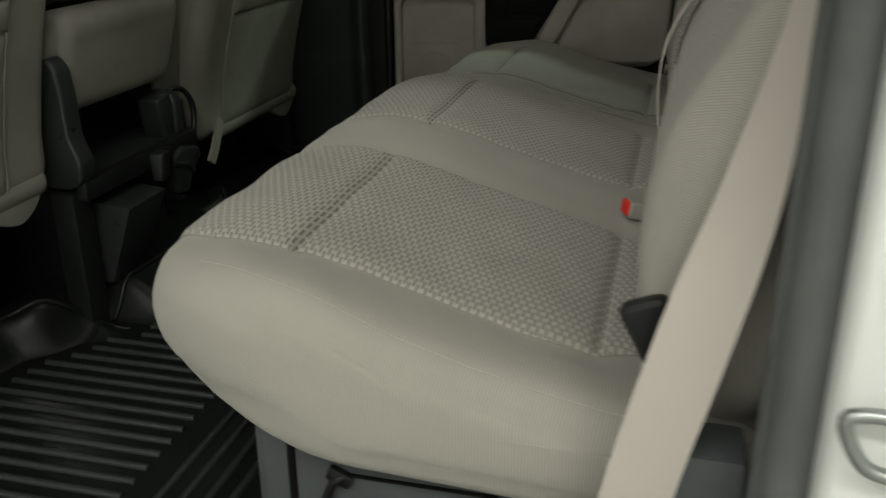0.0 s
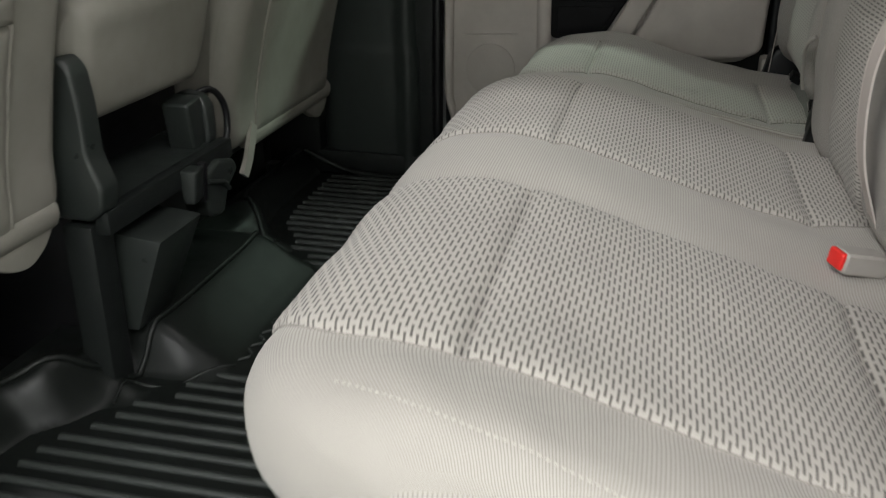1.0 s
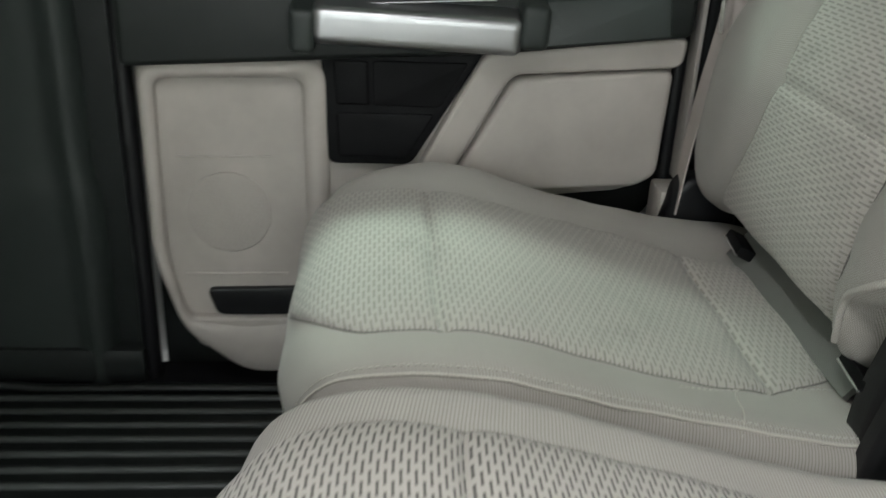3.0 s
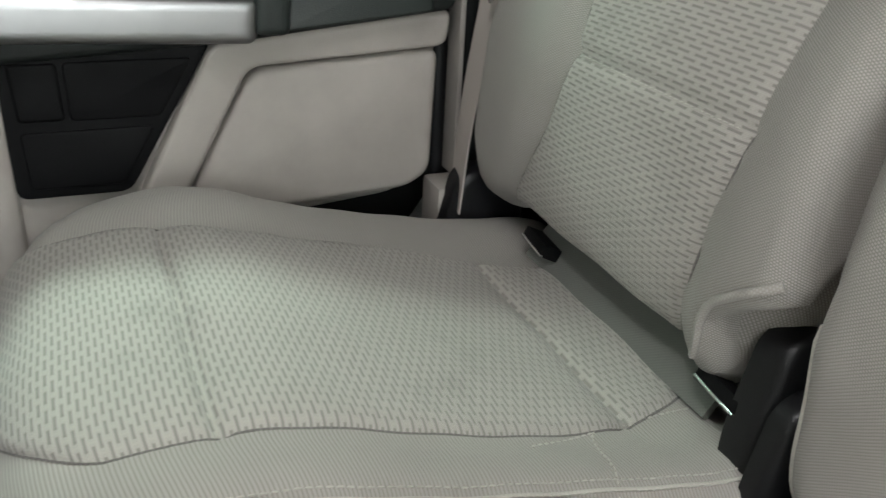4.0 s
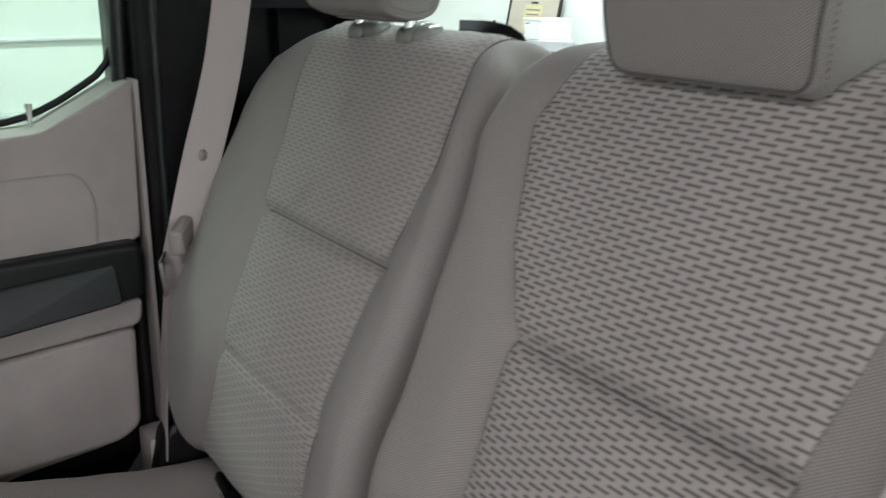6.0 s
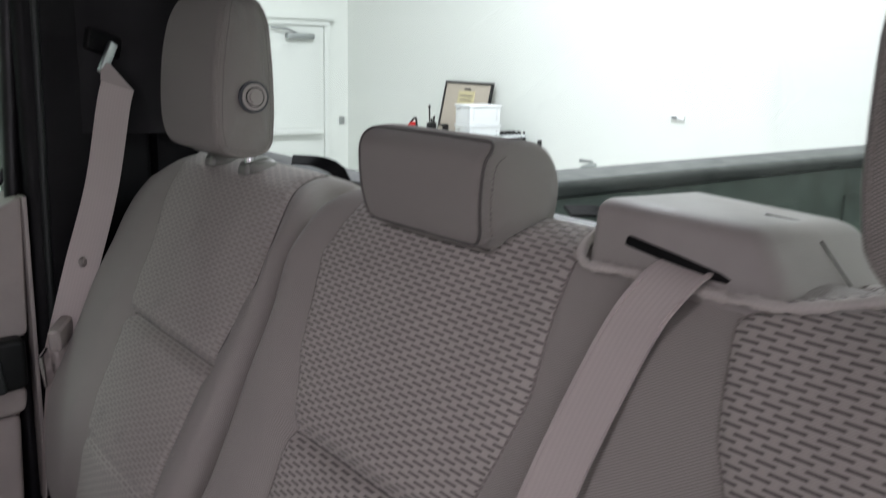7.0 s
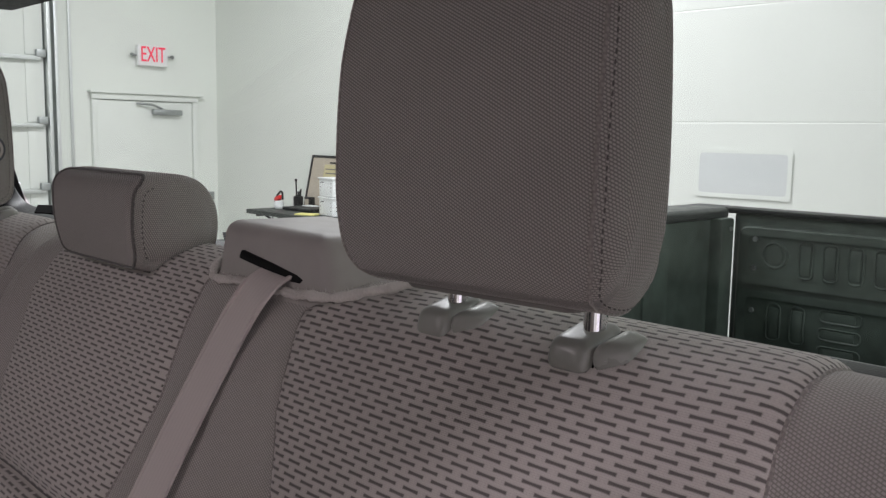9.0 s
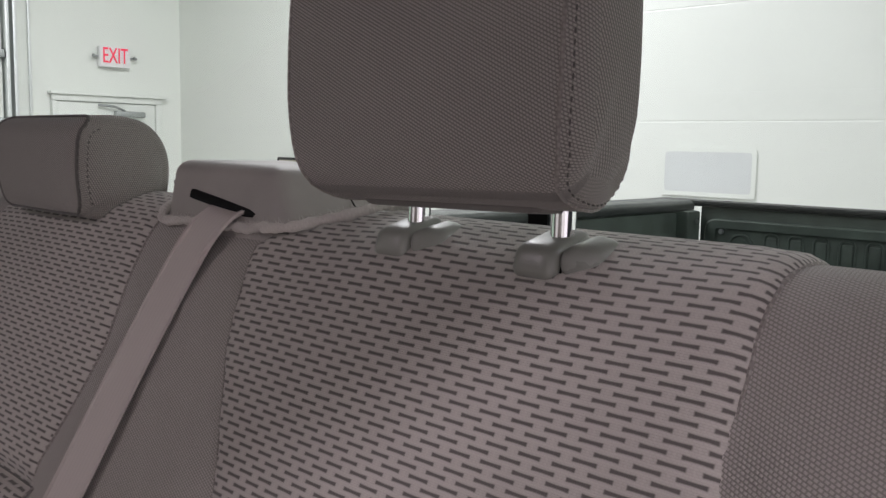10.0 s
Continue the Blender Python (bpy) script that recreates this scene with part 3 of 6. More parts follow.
tube("loop", spline([(-0.890, -0.115, 0.532), (-0.906, -0.100, 0.534), (-0.908, -0.062, 0.538), (-0.908, -0.050, 0.535), (-0.908, -0.051, 0.526), (-0.908, -0.060, 0.509), (-0.908, -0.068, 0.503), (-0.906, -0.105, 0.500), (-0.890, -0.118, 0.499)], 0.004), 0.0045, M_STEEL, st)
bpd = tagged(new("pillar_driver"), "dark pillar beside the driver seat", "pillar", kind="structure")
part("panel", put(plate(rounded([(1.06, FLOOR), (1.06, 1.30), (1.22, 1.30), (1.22, FLOOR)], 0.02), -0.09, 0.02, 3), pose(-0.82, 0, 0)), M_GREY, bpd)

# the cab's outer sheet metal closes it off from the garage
shell = tagged(new("cab_shell"), "white painted roof and front of the truck cab", "truck", kind="structure")
box("roof", (-0.90, -0.33, 1.365), (0.90, 2.2, 1.40), M_WHITEPAINT, shell, "", 0.02)
box("cowl", (-0.95, 2.3, -0.3), (0.95, 2.5, 0.72), M_DARK, shell, "", 0.02)
box("outer_side", (0.935, -0.33, -0.3), (0.97, 2.4, 0.78), M_WHITEPAINT, shell, "", 0.02)
box("outer_side", (-0.97, 1.06, -0.3), (-0.935, 2.4, 0.78), M_WHITEPAINT, shell, "", 0.02)
box("side_header", (0.775, -0.140, 1.232), (0.93, 2.1, 1.365), M_HEADLINER, shell, "", 0.02)
box("side_header", (-0.93, -0.3, 1.27), (-0.80, 2.1, 1.365), M_DARK, shell, "", 0.01)
box("back_sheet", (-0.93, -0.33, -0.3), (0.93, -0.29, 0.90), M_WHITEPAINT, shell, "", 0.01)


# ---- rear seat ----
def slack(x, y, z):
    # the cloth's slight unevenness over its foam
    return 0.0007 * (math.sin(31 * x + 17 * y + 9 * z) + math.sin(53 * x - 29 * y + 23 * z + 1.3) + 0.7 * math.sin(83 * y + 71 * z - 37 * x))



def woven(pad, parent, left, right, marks, cloth, label=""):
    for a, b in zip(marks[:-1], marks[1:]):
        pad.panel("insert_panel", cloth, parent, left, right, a, b, label or "woven cloth insert with dark dashes")
    for edge in (left, right):
        qs = np.linspace(marks[0], marks[-1], max(8, int((marks[-1] - marks[0]) / 0.008)))
        tube("edge_seam", [pad.point(edge(q), q, 0.0002) for q in qs], 0.0012, M_STITCH_SHADED if cloth is M_WOVEN_FAINT else M_THREAD, parent, "sewn edge", 5)


CUSHION = [(-0.03, 0.385), (0.10, 0.405), (0.25, 0.445), (0.38, 0.483), (0.46, 0.489), (0.515, 0.475), (0.545, 0.437), (0.548, 0.395),
           (0.52, 0.352), (0.44, 0.322), (0.2, 0.302), (0.0, 0.30), (-0.05, 0.33)]


def cushion(root, x0, x1, inserts, drop=0.0, tuck=(0.092, 0.03), pull=0.0, flat=0.0, cloth=None, nose=0.0):
    def warp(p):
        # the front corners are rounded in plan
        f = min(1.0, max(0.0, (p.y - 0.28) / 0.25))
        for edge, amount, sign in ((x0, tuck[0], 1), (x1, tuck[1], -1)):
            d = max(0.0, 1 - (p.x - edge) * sign / 0.13)
            p.y -= amount * d ** 2.0 * f * (1 + 0.9 * min(1.0, max(0.0, (0.47 - p.z) / 0.10)))
            p.z -= 0.012 * d ** 2 * f
        return p
    def swell(x, y, z):
        # tie-down creases across the inserts
        if z < 0.38:
            return 0.0
        f = max(min(1.0, max(0.0, (min(x - a, b - x) + 0.02) / 0.03)) for a, b, _, _ in inserts)
        edge = 0.006 * (1 - math.exp(-(max(0.0, min(max(a - x, x - b) for a, b, _, _ in inserts)) / 0.025) ** 2))
        return edge + slack(x, y, z) - f * (0.0065 * math.exp(-abs(y - 0.389) / 0.0065) + 0.0055 * math.exp(-abs(y - 0.103) / 0.0065))
    pad = Pad([(y - pull * min(1.0, max(0.0, (y - 0.25) / 0.2)), z - drop - flat * max(0.0, min(1.0, (y - 0.10) / 0.30)) * (z > 0.42) - nose * max(0.0, min(1.0, (y - 0.33) / 0.12)) * (z > 0.42)) for y, z in CUSHION], x0, x1, 0.034, swell, warp=warp)
    ob = pad.body("cushion", M_SMOOTH, root)
    s = [pad.find(0.0, 0.39), pad.find(0.103, 0.406), pad.find(0.389, 0.484), pad.find(0.545, 0.43)]
    front, back = pad.find(0.46, 0.489), pad.find(0.25, 0.445)

    for a, b, tuck_a, tuck_b in inserts:
        woven(pad, ob, lambda q: a + tuck_a * max(0.0, (q - front) / (s[3] - front)) ** 1.5 + 0.06 * max(0.0, (back - q) / 0.25) ** 3.5,
              lambda q: b - tuck_b * max(0.0, (q - front) / (s[3] - front)) ** 1.5 - 0.045 * max(0.0, (back - q) / 0.25) ** 2, s, cloth or M_WOVEN)
    return ob, pad, s


bench_seat = thing("rear_bench_seat", "wide beige cloth rear bench seat with woven dashed inserts", "truck seat", "rear seats")
single_seat = thing("rear_single_seat", "narrow beige cloth rear seat with a woven dashed insert", "truck seat", "rear seats")
bench, pad60, s60 = cushion(bench_seat, -0.735, 0.235, [(-0.637, -0.314, 0.07, 0.01), (-0.146, 0.174, 0.01, 0.03)])
single, pad40, s40 = cushion(single_seat, 0.252, 0.742, [(0.331, 0.633, 0.10, -0.03)], 0.008, (0.03, 0.06), 0.024, 0.011, M_WOVEN_FAINT, 0.007)

BACK = [(0.036, 0.40), (0.052, 0.48), (0.056, 0.56), (0.046, 0.625), (0.014, 0.69), (-0.022, 0.755), (-0.065, 0.83), (-0.104, 0.905), (-0.130, 0.94), (-0.165, 0.952),
        (-0.203, 0.94), (-0.225, 0.90), (-0.195, 0.75), (-0.12, 0.55), (-0.06, 0.42), (-0.02, 0.385)]


def table(pairs):
    zs, xs = [p[0] for p in pairs], [p[1] for p in pairs]
    return lambda z: float(np.interp(z, zs, xs))


FOOT_UP = [(0.043, 0.450), (0.055, 0.488)] + [(y, z - 0.007 * min(1.0, max(0.0, (z - 0.75) / 0.15))) for y, z in BACK[2:-2]] + [(-0.06, 0.462), (0.0, 0.438)]


def backrest(root, x0, x1, inserts, cloth, profile):
    a, b = table(x0), table(x1)
    edges = [(table(left), table(right)) for left, right, _ in inserts]

    def swell(x, y, z):
        # bolsters stand proud of the inserts; creases cross them
        if y < -0.15 - 0.6 * (0.95 - z):
            return 0.0
        out = min(max(la(z) - x, x - rb(z)) for la, rb in edges)
        inner = len(edges) > 1 and edges[0][1](z) < x < edges[1][0](z)
        proud = 0.0 if inner else 0.013 * (1 - math.exp(-(max(0.0, out) / 0.015) ** 2)) * min(1.0, max(0.0, (0.95 - z) / 0.08))
        f = min(1.0, max(0.0, (0.02 - out) / 0.03))
        return proud + slack(x, y, z) - f * (0.0105 * math.exp(-((z - 0.753) / 0.0070) ** 2) + 0.0045 * math.exp(-((z - 0.617) / 0.0050) ** 2))
    pad = Pad(profile, lambda y, z: a(z), lambda y, z: b(z), 0.024, swell, belly=0.0)
    ob = pad.body("backrest", M_PLAIN, root)
    s = [pad.find(profile[0][0], profile[0][1] + 0.006), pad.find(0.056, 0.617), pad.find(-0.022, 0.755), pad.find(-0.175, 0.952)]
    for left, right, top in inserts:
        la, rb = table(left), table(right)
        s_top = pad.find(*top)

        def zat(q, f):
            return f(pad.at(q)[0][1])
        woven(pad, ob, lambda q: zat(q, la), lambda q: zat(q, rb), [s[0], s[2], s_top], cloth)
        # a thin dark tube deepens the shade in the upper crease
        tube("crease_shade_line", [pad.point(la(0.755) + (rb(0.755) - la(0.755)) * k / 24, s[2], 0.0010) for k in range(25)], 0.0009, M_SEAM, ob, "dark line shading the crease", 5)
        stitches([pad.point(la(0.617) + (rb(0.617) - la(0.617)) * k / 20, s[1], 0.0069) for k in range(1, 20)], 0.0006, M_PIPING, ob, 0.0060, 0.0042)
    return ob, pad, s


drv_back, padD, sD = backrest(
    bench_seat,
    [(0.40, -0.70), (0.48, -0.745), (0.85, -0.765), (0.92, -0.735), (0.952, -0.66)], [(0.40, 0.242), (0.52, 0.241), (0.60, 0.231), (0.68, 0.235), (0.74, 0.246), (0.80, 0.258), (0.88, 0.280), (0.925, 0.276), (0.945, 0.255), (0.952, 0.235)],
    [([(0.45, -0.58), (0.617, -0.57), (0.755, -0.60), (0.83, -0.592), (0.88, -0.580), (0.95, -0.576)], [(0.45, -0.33), (0.617, -0.32), (0.755, -0.315), (0.81, -0.285), (0.87, -0.245), (0.93, -0.228), (0.945, -0.25), (0.952, -0.285)], (-0.19, 0.946)),
     ([(0.45, -0.09), (0.617, -0.085), (0.755, -0.085), (0.85, -0.10), (0.95, -0.085)], [(0.45, 0.12), (0.633, 0.125), (0.755, 0.147), (0.81, 0.19), (0.89, 0.222), (0.95, 0.20)], (-0.175, 0.952))], M_WOVEN, BACK)
pas_back, padP, sP = backrest(
    single_seat,
    [(0.40, 0.314), (0.500, 0.312), (0.511, 0.290), (0.530, 0.258), (0.72, 0.258), (0.80, 0.270), (0.88, 0.289), (0.925, 0.296), (0.952, 0.33)], [(0.40, 0.722), (0.50, 0.722), (0.58, 0.712), (0.66, 0.713), (0.75, 0.735), (0.84, 0.753), (0.90, 0.736), (0.952, 0.66)],
    [([(0.45, 0.370), (0.617, 0.330), (0.755, 0.332), (0.84, 0.325), (0.95, 0.345)], [(0.45, 0.645), (0.53, 0.585), (0.617, 0.552), (0.755, 0.591), (0.80, 0.615), (0.90, 0.65), (0.95, 0.65)], (-0.175, 0.952))], M_WOVEN_FAINT, FOOT_UP)

# light piping round the notch above the hinge
padP.seam("notch_piping", M_FUZZ, pas_back, [(x, padP.find(y, z)) for x, y, z in ((0.334, 0.046, 0.458), (0.329, 0.052, 0.475), (0.325, 0.056, 0.496), (0.316, 0.058, 0.510), (0.300, 0.059, 0.519), (0.282, 0.060, 0.529), (0.264, 0.060, 0.538))], 0.0034, 0.0008)
# binding on the bench's edge beside the hinge
padD.seam("edge_piping", M_PIPING, drv_back, [(0.236, padD.find(0.022, 0.41)), (0.238, padD.find(0.040, 0.46)), (0.239, padD.find(0.058, 0.53))], 0.0022)
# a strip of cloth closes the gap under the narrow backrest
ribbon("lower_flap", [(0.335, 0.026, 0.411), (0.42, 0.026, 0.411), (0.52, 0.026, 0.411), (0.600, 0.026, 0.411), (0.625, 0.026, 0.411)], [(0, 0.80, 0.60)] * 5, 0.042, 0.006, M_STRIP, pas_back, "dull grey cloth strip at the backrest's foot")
# seams along the cushions' sides
stitches([pad60.point(x, q, 0.0004) for x, q in spline([(-0.690, pad60.find(0.485, 0.486)), (-0.712, pad60.find(0.42, 0.488)), (-0.719, pad60.find(0.25, 0.445)), (-0.721, pad60.find(0.06, 0.40))], 0.02)], 0.0006, M_PIPING, bench, 0.0050, 0.0034)
SIDE = [(0.270, 0.05, 0.40), (0.268, 0.25, 0.44), (0.268, 0.42, 0.47), (0.275, 0.48, 0.455), (0.290, 0.505, 0.415)]
pad40.seam("side_piping", M_PIPING, single, [(x, pad40.find(y, z)) for x, y, z in SIDE], 0.0016)
stitches([pad40.point(x + 0.007, q, 0.0002) for x, q in spline([(x, pad40.find(y, z)) for x, y, z in SIDE], 0.02)], 0.0008, M_PIPING, single, 0.0060, 0.0045)
# the stitched patch at the inner rear corner
for line in ([(0.352, 0.045, 0.393), (0.345, 0.10, 0.40), (0.335, 0.135, 0.408), (0.30, 0.150, 0.41), (0.262, 0.155, 0.413)], [(0.335, 0.135, 0.408), (0.325, 0.165, 0.415), (0.318, 0.19, 0.42)]):
    stitches([pad40.point(x, q, 0.0003) for x, q in spline([(x, pad40.find(y, z)) for x, y, z in line], 0.02)], 0.0009, M_PIPING, single, 0.0060, 0.0046)


# ---- headrests ----
def headrest(name, label, x, y, z, width, height, depth, lean, button, foot, posts, sag):
    ob = thing(name, label, "headrest", "rear headrests")
    d, h = depth, height
    prof = [(0.012, 0.004), (0.020, 0.02), (0.024, h * 0.3), (0.020, h * 0.7), (0.008, h * 0.93), (-0.010, h), (-d * 0.40, h * 0.985),
            (-d * 0.64, h * 0.90), (-d * 0.80, h * 0.6), (-d * 0.90, h * 0.2), (-d * 0.87, 0.008), (-d * 0.74, 0.0), (-d * 0.3, -0.004)]
    half = table([(0, width * 0.450), (h * 0.08, width * 0.482), (h * 0.25, width * 0.496), (h * 0.6, width * 0.5), (h * 0.80, width * 0.485), (h * 0.93, width * 0.43), (h, width * 0.33)])

    def slim(yy):
        # narrower towards the back
        return 1.0 - 0.10 * min(1.0, max(0.0, -yy / d)) ** 1.5
    pad = Pad(prof, lambda yy, zz: -half(zz) * slim(yy), lambda yy, zz: half(zz) * slim(yy), 0.014, step=0.008, belly=0.05)
    pad.body("pad", M_HEAD, ob, cell=0.012)
    for side in (-1, 1):
        ring = [(side * (half(pad.at(q)[0][1]) * slim(pad.at(q)[0][0]) - (0.005 if button else 0.009)), q) for q in np.linspace(0, pad.s[-1], 60)[:-1]]
        tube("seam", [pad.point(a, q, 0.0002) for a, q in ring], 0.0011, M_THREAD, ob, sides=5, closed=True)
        if side < 0:
            stitches([pad.point(a + 0.0040 * side, q, 0.0) for a, q in ring + ring[:1]], 0.00055, M_SEAM, ob, 0.0046, 0.0026)
    part("under_cover", put(block(width * 0.60, depth * 0.5, 0.014, 0.006, 3), pose(0, -depth * 0.35, 0.001)), M_HEAD, ob)
    for px in posts:
        part("post", put(cyl(0.0065, foot + 0.06, 16), pose(px - x, -0.038, -foot / 2)), M_CHROME, ob)
    if button:
        at = (-depth * 0.32, h * 0.36)
        b = part("button", put(cyl(0.0170, 0.006, 32, 0.0022), pose(button * (width * 0.50 + 0.003), *at, 0, 90, 0)), M_TRIM, ob, "round plastic tilt button")
        part("button_rim", put(cyl(0.0179, 0.0040, 32), pose(button * (width * 0.50 + 0.0020), *at, 0, 90, 0)), M_BOX, b)
        part("button_groove", put(cyl(0.0112, 0.0015, 28), pose(button * (width * 0.50 + 0.0060), *at, 0, 90, 0)), M_DARK, b)
        part("button_cap", put(cyl(0.0098, 0.007, 28, 0.0025), pose(button * (width * 0.50 + 0.0062), *at, 0, 90, 0)), M_TRIM, b)
    ob.matrix_world = pose(x, y, z, lean, sag, 0)
    return ob


headrest("headrest", "raised beige cloth headrest on two chrome posts", -0.411, -0.102, 0.974, 0.206, 0.200, 0.048, 3, 0, 0.055, (-0.4635, -0.3615), 1.2)
headrest("headrest", "beige cloth headrest with a round button on its side", 0.510, -0.094, 0.963, 0.180, 0.187, 0.062, 3, -1, 0.035, (0.462, 0.562), 0.0)


def middle_headrest():
    ob = thing("headrest", "low wide beige cloth middle headrest", "headrest", "rear headrests")
    prof = [(0.005, 0.0), (0.012, 0.02), (0.013, 0.05), (0.009, 0.070), (-0.003, 0.0785), (-0.030, 0.0795), (-0.056, 0.071), (-0.071, 0.050), (-0.073, 0.02), (-0.066, 0.002), (-0.035, -0.006)]
    pad = Pad(prof, lambda yy, zz: -0.080 - 0.10 * zz, lambda yy, zz: 0.082 + 0.13 * zz, 0.010, step=0.006, belly=0.12)
    pad.body("pad", M_HEAD, ob, cell=0.012)
    # a seam round the front panel, with a row of stitches on its outer side
    q0, q1 = pad.find(0.006, 0.002), pad.find(-0.005, 0.0788)

    def rim(q, side):
        return side * (0.081 + 0.11 * pad.at(q)[0][1] - 0.0035)
    up = [(rim(q, 1), q) for q in np.linspace(q0, q1, 12)]
    down = [(rim(q, -1), q) for q in np.linspace(q1, q0, 12)]
    ring = spline(rounded([(rim(q0, 1), q0), (rim(q1, 1), q1), (rim(q1, -1), q1), (rim(q0, -1), q0)], 0.014, 5), 0.006, True)
    tube("seam", [pad.point(x, q, 0.0003) for x, q in ring], 0.0015, M_SEAM, ob, sides=6, closed=True)
    for line in (up, down):
        side = 1 if line is up else -1
        stitches([pad.point(x + 0.0055 * side, q, 0.0) for x, q in line], 0.00055, M_SEAM, ob, 0.0046, 0.0026)
    for px in (-0.05, 0.05):
        part("post", put(cyl(0.006, 0.05, 14), pose(px, -0.05, -0.015)), M_CHROME, ob)
    ob.matrix_world = pose(0.064, -0.104, 0.938, -2, 0, 0)


middle_headrest()


def sleeve(x, y, z, parent):
    """A plastic headrest sleeve: a low rounded wedge round the post, a thin joint and a sloping release tab beside it."""
    def shape(c):
        if c.z > 0:
            c.z -= 0.0075 if c.y > 0 else 0.0
            c.y = c.y * 0.86 - 0.001
            c.x *= 0.95

    def tab(c):
        if c.z > 0 and c.y > 0:
            c.z -= 0.0050
        if c.x < 0:
            c.y = c.y * 0.60 - 0.004
            c.z = c.z * 0.85 - 0.001
    ob = part("headrest_sleeve", put(block(0.0275, 0.038, 0.024, 0.0078, 5, shape), pose(x + 0.0020, y, z + 0.0004)), M_SLEEVE, parent, "grey-beige plastic headrest sleeve")
    part("post_hole", put(cyl(0.0080, 0.004, 20, 0.0), pose(x + 0.0002, y - 0.003, z + 0.0060, -12)), M_MATTE, ob)
    part("joint", put(block(0.0012, 0.027, 0.0165, 0.0, 1, shape), pose(x - 0.0122, y - 0.001, z - 0.0002)), M_MATTE, ob)
    part("release_tab", put(block(0.0190, 0.034, 0.0220, 0.0080, 5, tab), pose(x - 0.0218, y - 0.001, z + 0.0004)), M_SLEEVE, ob)


for sx in (-0.3615, -0.4635):
    sleeve(sx, -0.134, 0.9480, drv_back)
for sx in (0.462, 0.562):
    sleeve(sx, -0.138, 0.9455, pas_back)


# ---- belt guide on the bench's shoulder, with its belt ----
guide = thing("belt_guide", "moulded beige plastic belt guide on the backrest's top", "belt guide")


# its foot flares towards the back and one shoulder slopes
FOOT = [Vector(p) for p in ((-0.097, -0.122, 0.925), (-0.268, -0.120, 0.925), (-0.304, -0.238, 0.925), (-0.104, -0.238, 0.925))]
CROWN = [Vector(p) for p in ((-0.091, -0.136, 0.985), (-0.224, -0.138, 0.984), (-0.232, -0.232, 0.981), (-0.106, -0.232, 0.985))]


def guide_housing():
    bm = bmesh.new()
    lo, hi = [bm.verts.new(p) for p in FOOT], [bm.verts.new(p) for p in CROWN]
    bm.faces.new(lo)
    bm.faces.new(hi)
    for a in range(4):
        b = (a + 1) % 4
        bm.faces.new((lo[a], lo[b], hi[b], hi[a]))
    bmesh.ops.recalc_face_normals(bm, faces=bm.faces)
    bmesh.ops.bevel(bm, geom=bm.edges[:], offset=0.0105, segments=5, affect="EDGES", profile=0.5)
    return bm


def shoulder(u, v):
    # a point of the sloping shoulder: u up the slope, v towards the back
    return FOOT[1].lerp(CROWN[1], u).lerp(FOOT[2].lerp(CROWN[2], u), v)


part("housing", guide_housing(), M_GUIDE, guide)
part("slot", put(block(0.095, 0.016, 0.0072, 0.002), pose(-0.177, -0.1355, 0.9530, 14, -8, 0)), M_MATTE, guide, "dark belt slot")
tube("panel_joint", [shoulder(0.25, 0.50), shoulder(0.5, 0.50), shoulder(0.84, 0.50)], 0.0006, M_MATTE, guide, sides=5)
tube("panel_joint", [(-0.218, -0.190, 0.9822), (-0.206, -0.1896, 0.9826), (-0.194, -0.1892, 0.9830)], 0.0006, M_MATTE, guide, sides=5)
LINE = [(-0.080, -0.175, 0.952), (-0.082, -0.145, 0.945), (-0.096, -0.130, 0.940), (-0.14, -0.127, 0.938), (-0.20, -0.127, 0.938), (-0.255, -0.129, 0.939), (-0.285, -0.134, 0.942), (-0.305, -0.150, 0.949), (-0.320, -0.185, 0.95)]
RIM = [padD.point(x, q, 0.0048 + 0.0055 * min(1.0, max(0.0, (-0.215 - x) / 0.02))) for x, q in spline([(x, padD.find(y, z)) for x, y, z in LINE], 0.004)]
collar = tube("collar", RIM, lambda f: 0.0035 + 0.0005 * math.sin(150 * f) + 0.0004 * math.sin(61 * f), M_FLEECE, guide, "light fuzzy fabric edge")
fuzz = bmesh.new()
rng = random.Random(5)
for k in range(1400):
    root = RIM[rng.randrange(len(RIM))] + Vector((rng.uniform(-0.002, 0.002), 0, 0))
    way = Vector((rng.gauss(0, 0.6), rng.gauss(0.6, 0.6), rng.gauss(0.5, 0.6))).normalized()
    flank = way.orthogonal().normalized() * 0.0003
    tip = root + way * rng.uniform(0.0048, 0.0078)
    vs = [fuzz.verts.new(p) for p in (root - flank, root + flank, root + way.cross(flank), tip)]
    for q in ((0, 1, 3), (1, 2, 3), (2, 0, 3)):
        fuzz.faces.new([vs[j] for j in q])
part("fuzz", fuzz, M_FLEECE, collar)
mid_belt = thing("seat_belt", "beige webbing belt leaving the backrest's belt guide", "seat belt", "seat belts")
MID = [(-0.184, -0.146, 0.957), (-0.175, -0.114, 0.940), (-0.161, -0.098, 0.905), (-0.153, -0.066, 0.845), (-0.151, -0.026, 0.775), (-0.150, 0.013, 0.71), (-0.15, 0.058, 0.64), (-0.15, 0.075, 0.56), (-0.15, 0.066, 0.48), (-0.15, 0.045, 0.42)]
MID_N = [(0, 0.5, 0.85), (0, 0.8, 0.6), (0, 0.86, 0.5), (0, 0.87, 0.49), (0, 0.87, 0.49), (0, 0.87, 0.49), (0, 0.95, 0.3), (0, 1, 0), (0, 1, -0.15), (0, 1, -0.2)]
ribbon("webbing", MID, MID_N, 0.037, 0.0015, M_BELT, mid_belt)
